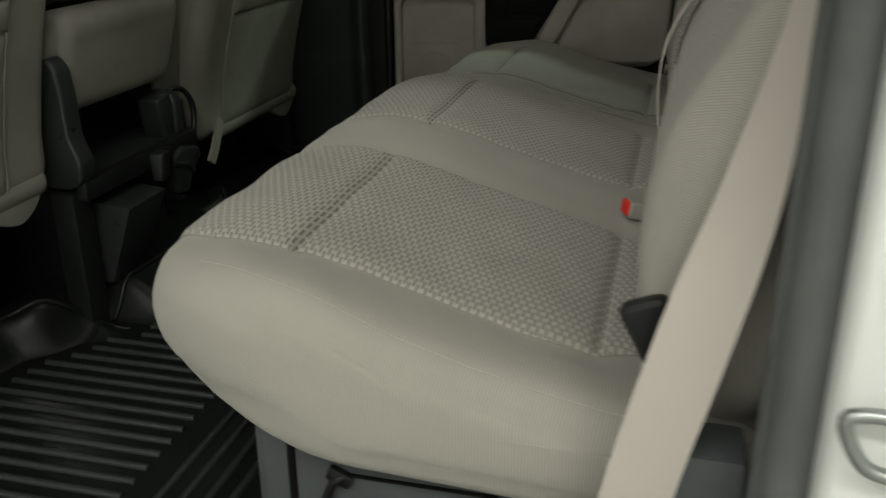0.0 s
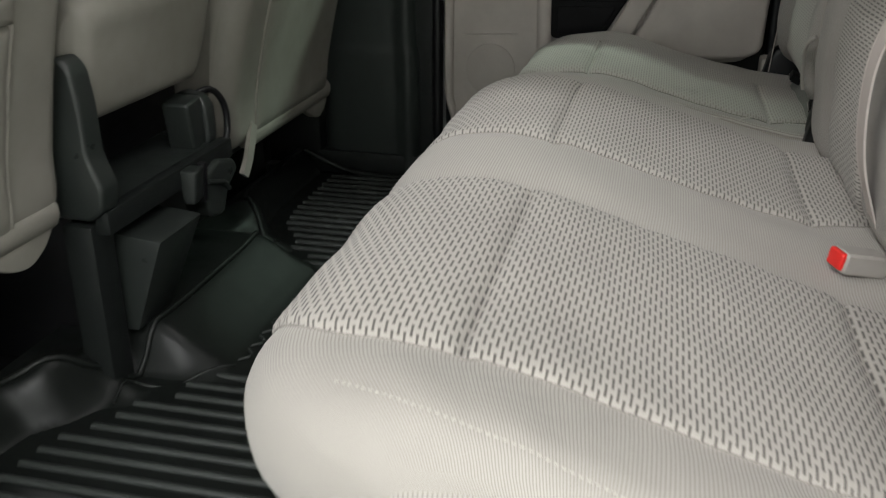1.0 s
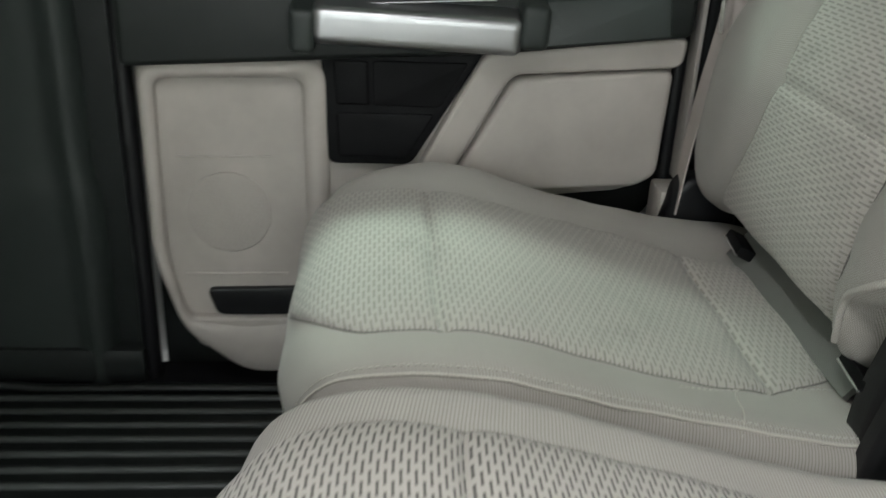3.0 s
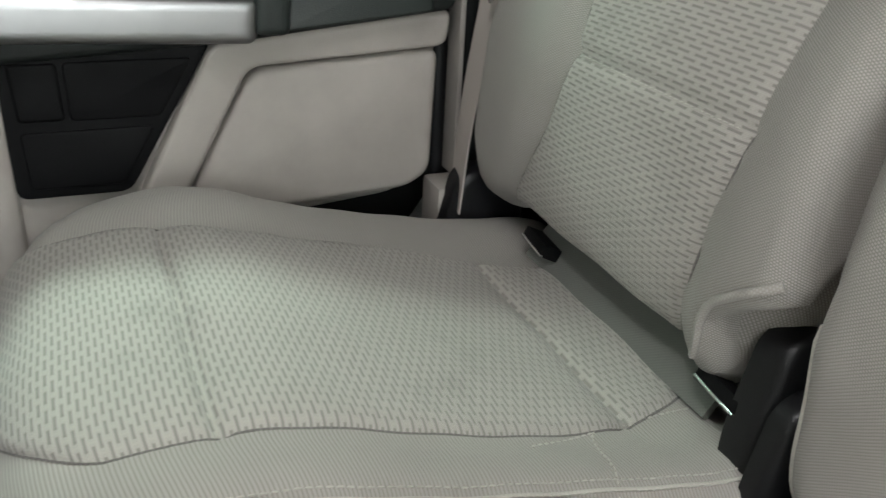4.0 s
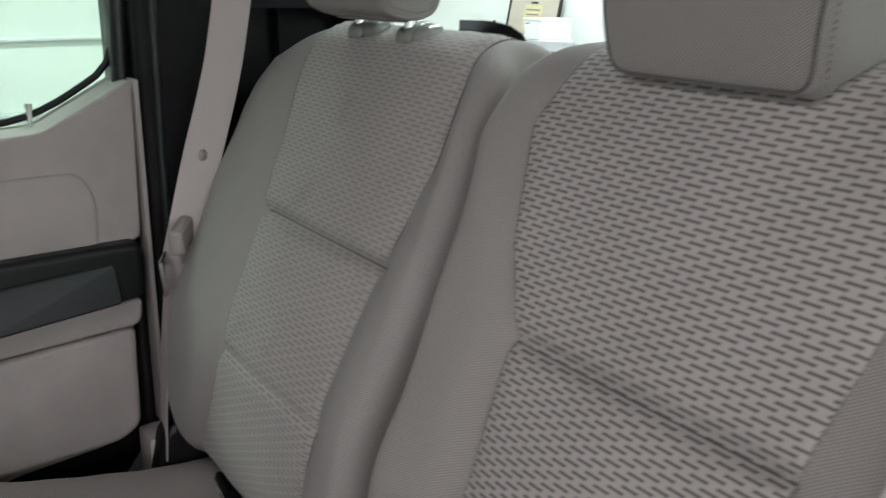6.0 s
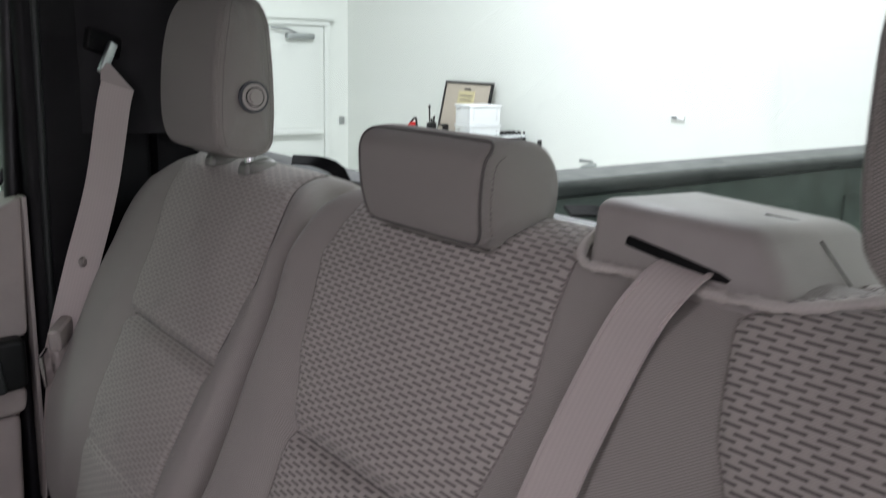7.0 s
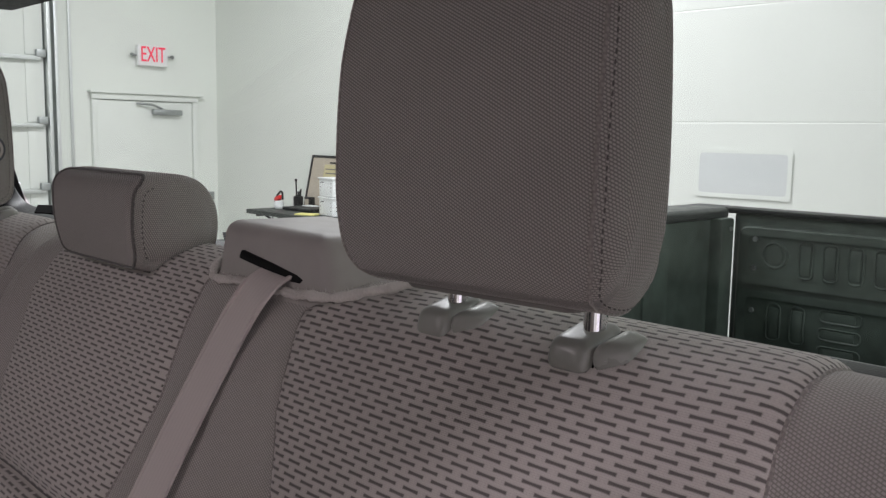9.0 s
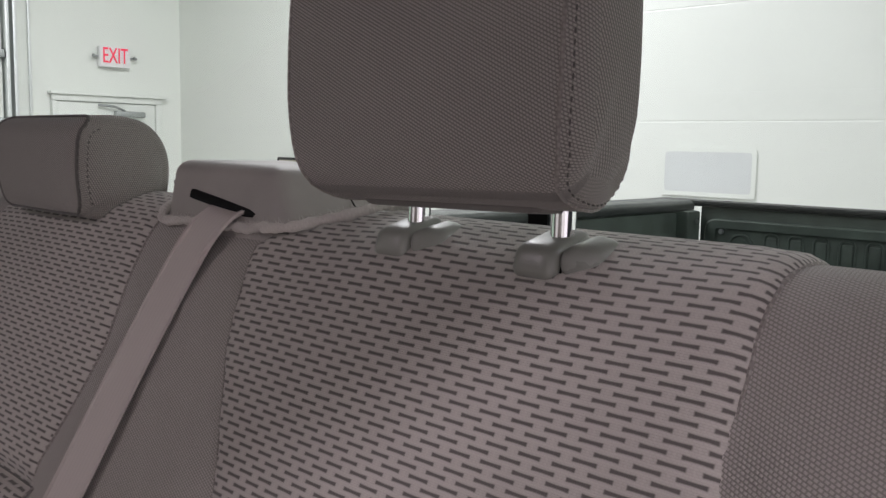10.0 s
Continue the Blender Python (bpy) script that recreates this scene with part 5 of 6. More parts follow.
def console():
    ob = thing("centre_console", "black plastic centre console under a beige folding armrest", "console")
    pad = Pad([(0.975, 0.470), (0.962, 0.50), (0.948, 0.57), (0.942, 0.605), (0.952, 0.622), (0.99, 0.624), (1.03, 0.59), (1.05, 0.50), (1.02, 0.465)],
              lambda y, z: -0.150 - 0.02 * min(1.0, max(0.0, (z - 0.47) / 0.1)), lambda y, z: 0.150 + 0.02 * min(1.0, max(0.0, (z - 0.47) / 0.1)), 0.025)
    pad.body("armrest", M_BACKVINYL, ob, "beige folding armrest")
    box("back_shelf", (-0.19, 0.985, 0.632), (0.19, 1.2, 0.70), M_BLACK, ob, "", 0.008)
    arm = [(0.955, 0.355), (0.935, 0.37), (0.930, 0.40), (0.945, 0.44), (0.945, 0.50), (0.950, 0.545), (0.965, 0.562), (0.990, 0.555), (1.02, 0.50), (1.03, 0.36)]
    part("side_arm", put(plate(rounded(arm, 0.008, 3), 0.035, 0.008, 3), pose(-0.200, 0, 0)), M_CONSOLE, ob)
    stub = [(0.965, 0.355), (0.955, 0.37), (0.955, 0.425), (0.968, 0.442), (1.00, 0.446), (1.03, 0.43), (1.03, 0.355)]
    part("side_arm", put(plate(rounded(stub, 0.008, 3), 0.022, 0.006, 3), pose(0.130, 0, 0)), M_CONSOLE, ob)
    box("tray", (-0.165, 0.955, 0.352), (0.165, 1.15, 0.366), M_CONSOLE, ob, "", 0.006)
    box("tray_edge", (-0.19, 0.935, 0.335), (0.165, 0.957, 0.368), M_DARK, ob, "", 0.006)
    box("inner_back", (-0.21, 1.06, 0.366), (0.225, 1.09, 0.66), M_BLACK, ob, "", 0.004)
    box("pedestal", (-0.200, 0.955, FLOOR), (-0.150, 1.00, 0.350), M_DARK, ob, "", 0.010)
    box("pedestal_rear", (-0.135, 1.02, FLOOR), (0.16, 1.3, 0.345), M_BLACK, ob, "", 0.010)
    def taper(c):
        # the bin narrows downwards and its lid slopes to the front
        if c.z < 0:
            c.y = c.y * 0.45 + 0.022
            c.x = c.x * 0.80 - 0.012
        elif c.y < 0:
            c.z -= 0.012
    part("storage_bin", put(block(0.118, 0.105, 0.150, 0.005, 2, taper), pose(-0.078, 0.952, 0.246)), M_CONSOLE, ob, "dark grey wedge-shaped bin")
    part("clip", put(block(0.034, 0.030, 0.052, 0.006, 3, lambda c: setattr(c, "y", c.y * (0.6 if c.z < 0 else 1.0))), pose(0.012, 0.928, 0.338, 0, 0, 8)), M_CONSOLE, ob, "plastic clip on the tray's edge")
    part("clip_tongue", put(block(0.012, 0.012, 0.060, 0.003, 2), pose(0.040, 0.926, 0.334, 0, 6, 0)), M_BLACK, ob)
    fold = [(0.052, 0.338), (0.095, 0.352), (0.150, 0.338), (0.158, 0.318), (0.120, 0.296), (0.100, 0.262), (0.060, 0.268), (0.046, 0.300)]
    part("wire_cover", put(plate(rounded(fold, 0.008, 3), 0.040, 0.008, 3, axis="y"), pose(0, 0.925, 0)), M_CONSOLE, ob, "grey moulded cover under the tray")
    tube("cover_ridge", [(0.052, 0.924, 0.330), (0.098, 0.922, 0.316), (0.118, 0.924, 0.298)], 0.004, M_CONSOLE, ob)
    part("outlet_pod", put(block(0.048, 0.045, 0.078, 0.008, 3), pose(0.112, 0.985, 0.402, 0, -8, 0)), M_CONSOLE, ob, "upright socket housing")
    tube("cable", spline([(0.145, 0.985, 0.438), (0.172, 0.968, 0.442), (0.192, 0.958, 0.415), (0.190, 0.955, 0.37), (0.165, 0.955, 0.34)], 0.01), 0.0055, M_BLACK, ob)
    return ob


console()

# ---- rubber floor mats ----
def floor_mat():
    ob = thing("floor_mat", "black ribbed rubber floor mat across the rear footwells", "floor mat")
    box("sheet", (-0.78, 0.36, FLOOR), (0.78, 1.05, FLOOR + 0.006), M_RUBBER, ob, "", 0.003)

    def soft(f):
        f = min(1.0, max(0.0, f))
        return f * f * (3 - 2 * f)

    # the mat climbs at its front, and earlier over the tunnel between the footwells
    def wall_foot(x):
        x = x if x < 0.065 else 0.13 - x
        return float(np.interp(x, (-0.76, -0.40, -0.31, -0.27, -0.23, -0.15), (1.02, 1.02, 1.005, 0.970, 0.950, 0.950)))

    def rise(x, y):
        e = soft(min((x + 0.155) / 0.05, (0.285 - x) / 0.05))
        over = float(np.interp(y, (0.40, 0.80, 0.835, 0.86, 0.885, 0.905, 0.925, 0.94, 0.96, 1.08), (0.006, 0.006, 0.010, 0.021, 0.037, 0.052, 0.064, 0.069, 0.070, 0.070)))
        front = 0.062 * soft((y - wall_foot(x)) / 0.055)
        d = x if x < 0.065 else 0.13 - x
        pillow = 0.022 * math.exp(-((d + 0.195) / 0.026) ** 2 - ((y - 0.955) / 0.030) ** 2) + 0.014 * math.exp(-((d + 0.245) / 0.03) ** 2 - ((y - 1.02) / 0.03) ** 2)
        return 0.003 + max(e * over, front) + pillow
    xs = np.linspace(-0.78, 0.78, 157)
    ys = np.concatenate([np.linspace(0.40, 0.79, 8)[:-1], np.linspace(0.79, 1.075, 44)])
    grid_mesh("raised_edge", [[(x, y, FLOOR + rise(x, y)) for y in ys] for x in xs], M_RUBBER, ob, "satin raised front of the mat")
    crest = [(-0.76, 1.068), (-0.45, 1.068), (-0.31, 1.058), (-0.25, 1.02), (-0.21, 0.985), (-0.16, 0.955), (-0.10, 0.942), (0.065, 0.938), (0.23, 0.942), (0.29, 0.955), (0.34, 0.985), (0.38, 1.02), (0.44, 1.058), (0.58, 1.068), (0.76, 1.068)]
    tube("lip", [(x, y, FLOOR + rise(x, y) + 0.0015) for x, y in spline(crest, 0.015)], 0.0050, M_RUBBER, ob)
    for side in (-1, 1):
        tube("rim", spline([(0.772 * side, 0.40, FLOOR + 0.010), (0.774 * side, 0.70, FLOOR + 0.012), (0.774 * side, 0.95, FLOOR + 0.016), (0.774 * side, 1.06, FLOOR + 0.060)], 0.02), 0.007, M_RUBBER, ob)

    # ribs: nested loops open to the front, straight ones within
    def ribs(inner, outer, flip, back_off=0.0):
        def lay(path):
            fine = []
            for p, q in zip(path[:-1], path[1:]):
                m = max(1, int(math.dist(p, q) / 0.03))
                fine += [(p[0] + (q[0] - p[0]) * i / m, p[1] + (q[1] - p[1]) * i / m) for i in range(m)]
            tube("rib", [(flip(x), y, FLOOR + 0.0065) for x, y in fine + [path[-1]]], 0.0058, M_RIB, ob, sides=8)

        def tip(q):
            return wall_foot(flip(q)) - (0.075 if q < inner + 0.09 else 0.03)
        for k in range(4):
            a, b, back = inner + 0.030 * k, outer - 0.030 * k, 0.425 + back_off + 0.030 * k
            corner = rounded([(a, back), (b, back), (b, back + 0.4), (a, back + 0.4)], 0.06, 6)
            lay([(a, tip(a))] + sorted((p for p in corner if p[1] < back + 0.2), key=lambda p: p[0]) + [(b, tip(b))])
        first, last = inner + 0.12, outer - 0.12
        count = int(round((last - first) / 0.030))
        for k in range(count + 1):
            x = first + (last - first) * k / count
            lay([(x, (0.56 if 0 < k < count else 0.58) + back_off), (x, tip(x))])
    ribs(0.125, 0.755, lambda q: -q, 0.105)
    ribs(0.245, 0.755, lambda q: q)
    for flip in ((lambda q: q), (lambda q: 0.13 - q)):
        tube("base_bead", [(flip(x), y, FLOOR + rise(flip(x), y) + 0.0005) for x, y in spline([(-0.225, 0.945), (-0.185, 0.945), (-0.160, 0.90), (-0.125, 0.855), (-0.10, 0.83)], 0.012)], 0.0028, M_RUBBER, ob, sides=6)
    tread = block(0.019, 0.0046, 0.005, 0.0016, 1)
    me = bpy.data.meshes.new("tread_mark")
    tread.to_mesh(me)
    tread.free()
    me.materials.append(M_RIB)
    for i in range(15):
        for j in range(13):
            q = new("tread_mark", me)
            q.parent = ob
            x, y = -0.080 + 0.0212 * i, 0.57 + 0.0212 * j
            q.matrix_basis = pose(x, y, FLOOR + rise(x, y) + 0.001, 0, 0, 45 if (i + j) % 2 else -45)


floor_mat()
box_t = thing("seat_track_bolt", "light metal seat track end on the floor", "seat track", "seat track ends")
part("bracket", put(block(0.03, 0.05, 0.03, 0.006), pose(0.33, 1.09, 0.150)), M_STEEL, box_t)
box_t = thing("seat_track_bolt", "light metal seat track end on the floor", "seat track", "seat track ends")
part("bracket", put(block(0.03, 0.05, 0.03, 0.006), pose(0.66, 1.09, 0.150)), M_STEEL, box_t)


# ---- truck bed behind the rear window ----
def truck_bed():
    ob = tagged(new("truck_bed"), "dark green-black lined pickup bed", "truck bed")
    box("bed_floor", (-0.82, -2.52, 0.22), (0.82, -0.40, 0.26), M_BED, ob, "", 0.005)
    box("front_wall", (-0.82, -0.44, 0.26), (0.82, -0.40, 0.80), M_BED, ob, "", 0.01)
    for side in (-1, 1):
        part("side_wall", put(plate([(-0.40, 0.26), (-0.40, 0.80), (-2.47, 0.805), (-2.47, 0.26)], 0.05 * side, 0.006), pose(0.79 * side, 0, 0)), M_BED, ob)
        part("rail_cap", put(plate(rounded([(0.775, 0.800), (0.775, 0.822), (0.79, 0.832), (0.93, 0.832), (0.95, 0.815), (0.95, 0.79), (0.80, 0.79)], 0.006), 2.14, 0.003, axis="y"), pose(0, -2.53, 0) @ Matrix.Diagonal((side, 1, 1, 1))), M_GREY, ob, "charcoal plastic rail cap")
        part("bed_outer", put(plate([(-0.36, -0.3), (-0.36, 0.79), (-2.60, 0.79), (-2.60, -0.3)], 0.02 * side, 0.0), pose(0.94 * side, 0, 0)), M_WHITEPAINT, ob)
        box("corner_post", (min(0.745 * side, 0.80 * side), -2.52, 0.26), (max(0.745 * side, 0.80 * side), -2.44, 0.80), M_BED, ob, "", 0.012)
        for k in range(5):
            box("wall_ridge", (min(0.782 * side, 0.792 * side), -0.75 - 0.36 * k, 0.30), (max(0.782 * side, 0.792 * side), -0.62 - 0.36 * k, 0.72), M_BED, ob, "", 0.004)


def tailgate():
    ob = tagged(new("tailgate"), "closed dark-lined pickup tailgate", "tailgate")
    box("gate", (-0.765, -2.60, 0.22), (0.765, -2.55, 0.815), M_BED, ob, "", 0.012)
    box("gate_cap", (-0.94, -2.615, 0.812), (0.94, -2.533, 0.832), M_DARK, ob, "charcoal plastic top cap", 0.008)
    part("liner", put(plate(rounded([(-0.74, 0.30), (-0.74, 0.775), (0.74, 0.775), (0.74, 0.30)], 0.04, 5), -0.02, 0.010, 3, axis="y"), pose(0, -2.532, 0)), M_BED, ob)
    for z0, z1 in ((0.590, 0.768), (0.34, 0.565)):
        put_y(ring_plate(rounded([(-0.72, z0), (-0.72, z1), (0.72, z1), (0.72, z0)], 0.03, 5), rounded([(-0.70, z0 + 0.018), (-0.70, z1 - 0.018), (0.70, z1 - 0.018), (0.70, z0 + 0.018)], 0.02, 5), -0.012, -0.004, "y", M_BED, "raised_frame", ob), -2.524)

    def stamp(x, z, w, h):
        # a pressed rounded slot with a raised rim
        r = min(w, h) / 2 * 0.98
        if w == h:
            rim = [(x + w / 2 * math.cos(a), z + w / 2 * math.sin(a)) for a in (2 * math.pi * q / 28 for q in range(28))]
            part("stamped_face", put(cyl(w * 0.36, 0.006, 28, 0.002), pose(x, -2.532, z, 90)), M_BED, ob)
            tube("stamped_slot", [(a, -2.5315, b) for a, b in rim], 0.0045, M_BED, ob, sides=6, closed=True)
            return
        rim = rounded([(x - w / 2, z - h / 2), (x - w / 2, z + h / 2), (x + w / 2, z + h / 2), (x + w / 2, z - h / 2)], r, 6)
        tube("stamped_slot", [(a, -2.5315, b) for a, b in rim], 0.0038, M_BED, ob, sides=6, closed=True)
        part("stamped_face", put(block(w * 0.72, 0.006, h * 0.8, 0.0028, 2), pose(x, -2.532, z)), M_BED, ob)
    for side in (-1, 1):
        stamp(0.607 * side, 0.688, 0.082, 0.082)
        for k in range(7):
            stamp((0.505 - 0.078 * k) * side, 0.680, 0.046, 0.115)
        for x in (0.60, 0.52):
            stamp(x * side, 0.47, 0.046, 0.12)
        for k in range(2):
            for z in (0.515, 0.458, 0.400):
                stamp((0.385 - 0.21 * k) * side, z, 0.13, 0.036)
        for x, z in ((0.675, 0.735), (0.675, 0.64), (0.30, 0.60), (0.675, 0.50), (0.47, 0.36)):
            part("bolt", put(cyl(0.009, 0.008, 12, 0.002), pose(x * side, -2.529, z, 90)), M_STEEL, ob)


def put_y(ob, y):
    ob.location.y = y
    return ob


truck_bed()
tailgate()
box_l = thing("tailgate_latch", "steel latch and cable at the bed's corner", "latch")
part("latch", put(block(0.012, 0.03, 0.05, 0.004), pose(0.762, -2.49, 0.74)), M_STEEL, box_l)
part("latch_pin", put(cyl(0.008, 0.03, 12), pose(0.755, -2.49, 0.765, 0, 90)), M_STEEL, box_l)

# ---- the garage ----
GX, GY, GZ, TOP = 6.61, -3.95, -0.78, 3.9
slab("ground", (-5.2, GY, GZ - 0.1), (GX, 8.2, GZ), M_CONCRETE, "grey concrete garage floor", "floor", 0)
slab("wall_exit", (GX, GY - 0.2, GZ), (GX + 0.2, 8.4, TOP), M_WALL, "white painted garage wall with the exit door", "wall", 0)
# this wall's window is made up to hold the door-side fill light
for lo, hi in (((-5.4, GY - 0.2, GZ), (-5.2, 1.05, TOP)), ((-5.4, 4.15, GZ), (-5.2, 8.4, TOP)), ((-5.4, 1.05, GZ), (-5.2, 4.15, 0.05)), ((-5.4, 1.05, 1.85), (-5.2, 4.15, TOP))):
    slab("wall_window_side", lo, hi, M_WALL, "white painted garage wall round an added unseen window", "wall", 0)
w2 = tagged(new("added_window_2"), "unseen white-framed garage window added for the fill light", "window", kind="structure")
for lo, hi in (((-5.36, 1.05, 0.05), (-5.24, 1.12, 1.85)), ((-5.36, 4.08, 0.05), (-5.24, 4.15, 1.85)), ((-5.36, 1.12, 0.05), (-5.24, 4.08, 0.12)), ((-5.36, 1.12, 1.78), (-5.24, 4.08, 1.85)), ((-5.36, 2.57, 0.12), (-5.24, 2.63, 1.78))):
    box("window_frame", lo, hi, M_DOORPAINT, w2, "", 0.006)
slab("wall_behind", (-5.2, 8.2, GZ), (GX, 8.4, TOP), M_WALL, "white painted garage wall", "wall", 0)
slab("wall_bench", (-5.2, GY - 0.2, GZ), (GX, GY, TOP), M_WALL, "white painted garage wall behind the workbench", "wall", 0)
slab("ceiling_garage", (-5.4, GY - 0.2, TOP), (GX + 0.2, 8.4, TOP + 0.1), M_CEIL, "white garage ceiling", "ceiling", 0)


def sectional_door():
    ob = thing("garage_door", "white sectional overhead garage door with small windows", "garage door")
    zs = [GZ + 0.02, 0.02, 0.58, 1.14, 1.70, 2.26, 2.82]
    for a, b in zip(zs[:-1], zs[1:]):
        prof = [(0.0022, a), (0.0035, a + 0.005)]
        for k in (1, 2, 3):
            m = a + (b - a) * k / 4
            prof += [(0.0035, m - 0.003), (0.0031, m), (0.0035, m + 0.003)]
        prof += [(0.0035, b - 0.006), (0.0022, b)]
        rows = [[(2.21, GY + 0.045 + d, zz) for d, zz in prof], [(-2.4, GY + 0.045 + d, zz) for d, zz in prof]]
        grid_mesh("section", rows, M_DOORPAINT, ob, smooth=3)
    for x in (1.468, 0.20, -1.07):
        w = ring_plate(rounded([(x - 0.252, 0.771), (x - 0.252, 1.008), (x + 0.252, 1.008), (x + 0.252, 0.771)], 0.02, 4), rounded([(x - 0.236, 0.787), (x - 0.236, 0.992), (x + 0.236, 0.992), (x + 0.236, 0.787)], 0.02, 4), -0.009, -0.004, "y", M_DOORPAINT, "window_frame", ob)
        w.location.y = GY + 0.0565
        part("pane", put(plate(rounded([(x - 0.24, 0.783), (x - 0.24, 0.996), (x + 0.24, 0.996), (x + 0.24, 0.783)], 0.02, 4), -0.006, 0, axis="y"), pose(0, -0.0005, 0)), M_FROST, w, "frosted grey pane")


M_FROST = painted("frosted_pane", (0.66, 0.69, 0.69), 0.15, 0.03, 3, 0.02, 20)
sectional_door()


def exit_door():
    ob = tagged(new("door_1"), "white steel exit door in a white frame", "door", kind="structure")
    X = GX
    y0, y1, top = -2.800, -3.742, 1.345
    for a, b in ((y0, y0 - 0.040), (y1 + 0.052, y1)):
        box("frame", (X - 0.05, b, GZ), (X, a, top - 0.052), M_DOORPAINT, ob, "", 0.006)
    box("frame", (X - 0.05, y1, top - 0.05), (X, y0, top), M_DOORPAINT, ob, "", 0.006)
    box("drip_cap", (X - 0.075, y1 - 0.045, top), (X, y0 + 0.02, top + 0.022), M_DOORPAINT, ob, "", 0.004)
    box("leaf", (X - 0.030, y1 + 0.056, GZ + 0.01), (X - 0.005, y0 - 0.044, top - 0.055), M_DOORPAINT, ob, "", 0.003)
    c = box("closer", (X - 0.09, -3.575, 1.178), (X - 0.03, -3.31, 1.228), M_STEEL, ob, "grey door closer", 0.016)
    tube("closer_arm", [(X - 0.06, -3.40, 1.232), (X - 0.09, -3.30, 1.262), (X - 0.06, -3.17, 1.272)], 0.010, M_STEEL, c)
    bar = box("push_bar", (X - 0.11, -3.64, 0.372), (X - 0.05, -2.93, 0.424), M_DOORPAINT, ob, "pale push bar", 0.012)
    box("bar_end", (X - 0.10, -2.928, 0.330), (X - 0.032, -2.872, 0.440), M_STEEL, bar, "grey end case", 0.008)


exit_door()


def letters(text, size, depth, mat, name, parent, m):
    """Raised lettering as one mesh."""
    cu = bpy.data.curves.new(name, "FONT")
    cu.body, cu.size, cu.extrude, cu.align_x, cu.align_y = text, size, depth, "CENTER", "CENTER"
    tmp = new(name + "_outline", cu)
    me = bpy.data.meshes.new_from_object(tmp.evaluated_get(bpy.context.evaluated_depsgraph_get()))
    bpy.data.objects.remove(tmp)
    bpy.data.curves.remove(cu)
    me.materials.clear()
    me.materials.append(mat)
    ob = new(name, me)
    ob.parent = parent
    ob.matrix_basis = m
    return ob


M_SIGN = painted("sign_white_plastic", (0.82, 0.82, 0.82), 0.4, 0.01)
M_SIGNRED, nt_r, b_r = material("lit_red_letters")
b_r.inputs["Base Color"].default_value = (0.75, 0.04, 0.08, 1)
b_r.inputs["Emission Color"].default_value = (1.0, 0.06, 0.12, 1)
b_r.inputs["Emission Strength"].default_value = 0.5


def exit_sign():
    ob = thing("exit_sign", "white exit sign with lit red letters and two lamp heads", "exit sign")
    yc, zc = -3.325, 1.67
    part("case", put(block(0.05, 0.265, 0.17, 0.008, 3), pose(GX - 0.035, yc, zc)), M_SIGN, ob)
    letters("EXIT", 0.180, 0.003, M_SIGNRED, "lettering", ob, Matrix.Translation((GX - 0.063, yc, zc + 0.004)) @ Matrix(((0, 0, -1, 0), (-1, 0, 0, 0), (0, 1, 0, 0), (0, 0, 0, 1))) @ Matrix.Diagonal((0.60, 1, 1, 1)))
    for s in (-1, 1):
        arm = part("lamp_head", put(cyl(0.014, 0.03, 16, 0.003), pose(GX - 0.05, yc + s * 0.178, zc + 0.0, 0, 70, 0)), M_STEEL, ob, "small emergency lamp head")
        part("lamp_arm", put(block(0.02, 0.05, 0.015, 0.003), pose(GX - 0.03, yc + s * 0.155, zc)), M_STEEL, arm)


exit_sign()


def roll_track():
    ob = thing("overhead_door", "white sectional door with galvanised track on the exit wall", "garage door")
    zs = [GZ + 0.01] + [1.08 + 0.51 * k for k in range(-3, 6)]
    for z, up in zip(zs[:-1], zs[1:]):
        part("section", put(block(0.045, 3.4, up - z - 0.008, 0.006), pose(GX - 0.05, -0.72, (z + up) / 2)), M_DOORPAINT, ob)
        box("stile", (GX - 0.085, -2.36, z + 0.02), (GX - 0.072, -2.28, up - 0.02), M_DOORPAINT, ob, "", 0.003)
        b = box("strut", (GX - 0.13, -2.38, z - 0.022), (GX - 0.075, 0.9, z + 0.008), M_GALV, ob, "", 0.004)
        part("roller_bracket", put(block(0.05, 0.07, 0.06, 0.008), pose(GX - 0.11, -2.385, z + 0.03)), M_STEEL, b)
    for y in (-2.445, -2.50):
        box("track", (GX - 0.13, y - 0.014, GZ), (GX - 0.03, y + 0.014, TOP - 0.3), M_GALV, ob, "galvanised track", 0.004)
    box("conduit", (GX - 0.03, -2.655, 0.65), (GX - 0.01, -2.635, TOP), M_GALV, ob, "", 0.004)
    sw = thing("wall_switch", "small dark wall control below a conduit", "switch")
    part("box", put(block(0.03, 0.055, 0.13, 0.004), pose(GX - 0.015, -2.645, 0.60)), M_STEEL, sw)
    for k in range(3):
        part("button", put(cyl(0.010, 0.012, 12), pose(GX - 0.033, -2.645, 0.565 + 0.035 * k, 0, 90, 0)), M_BLACK, sw)


roll_track()
box_u = thing("wall_box", "small white utility box low on the wall", "box")
part("box", put(block(0.10, 0.22, 0.5, 0.01), pose(GX - 0.05, -2.62, 0.06)), M_WALL, box_u)
th = thing("wall_thermostat", "small grey control on the wall", "thermostat")
part("case", put(block(0.02, 0.05, 0.07, 0.006), pose(GX - 0.01, -3.88, 0.475)), M_STEEL, th)


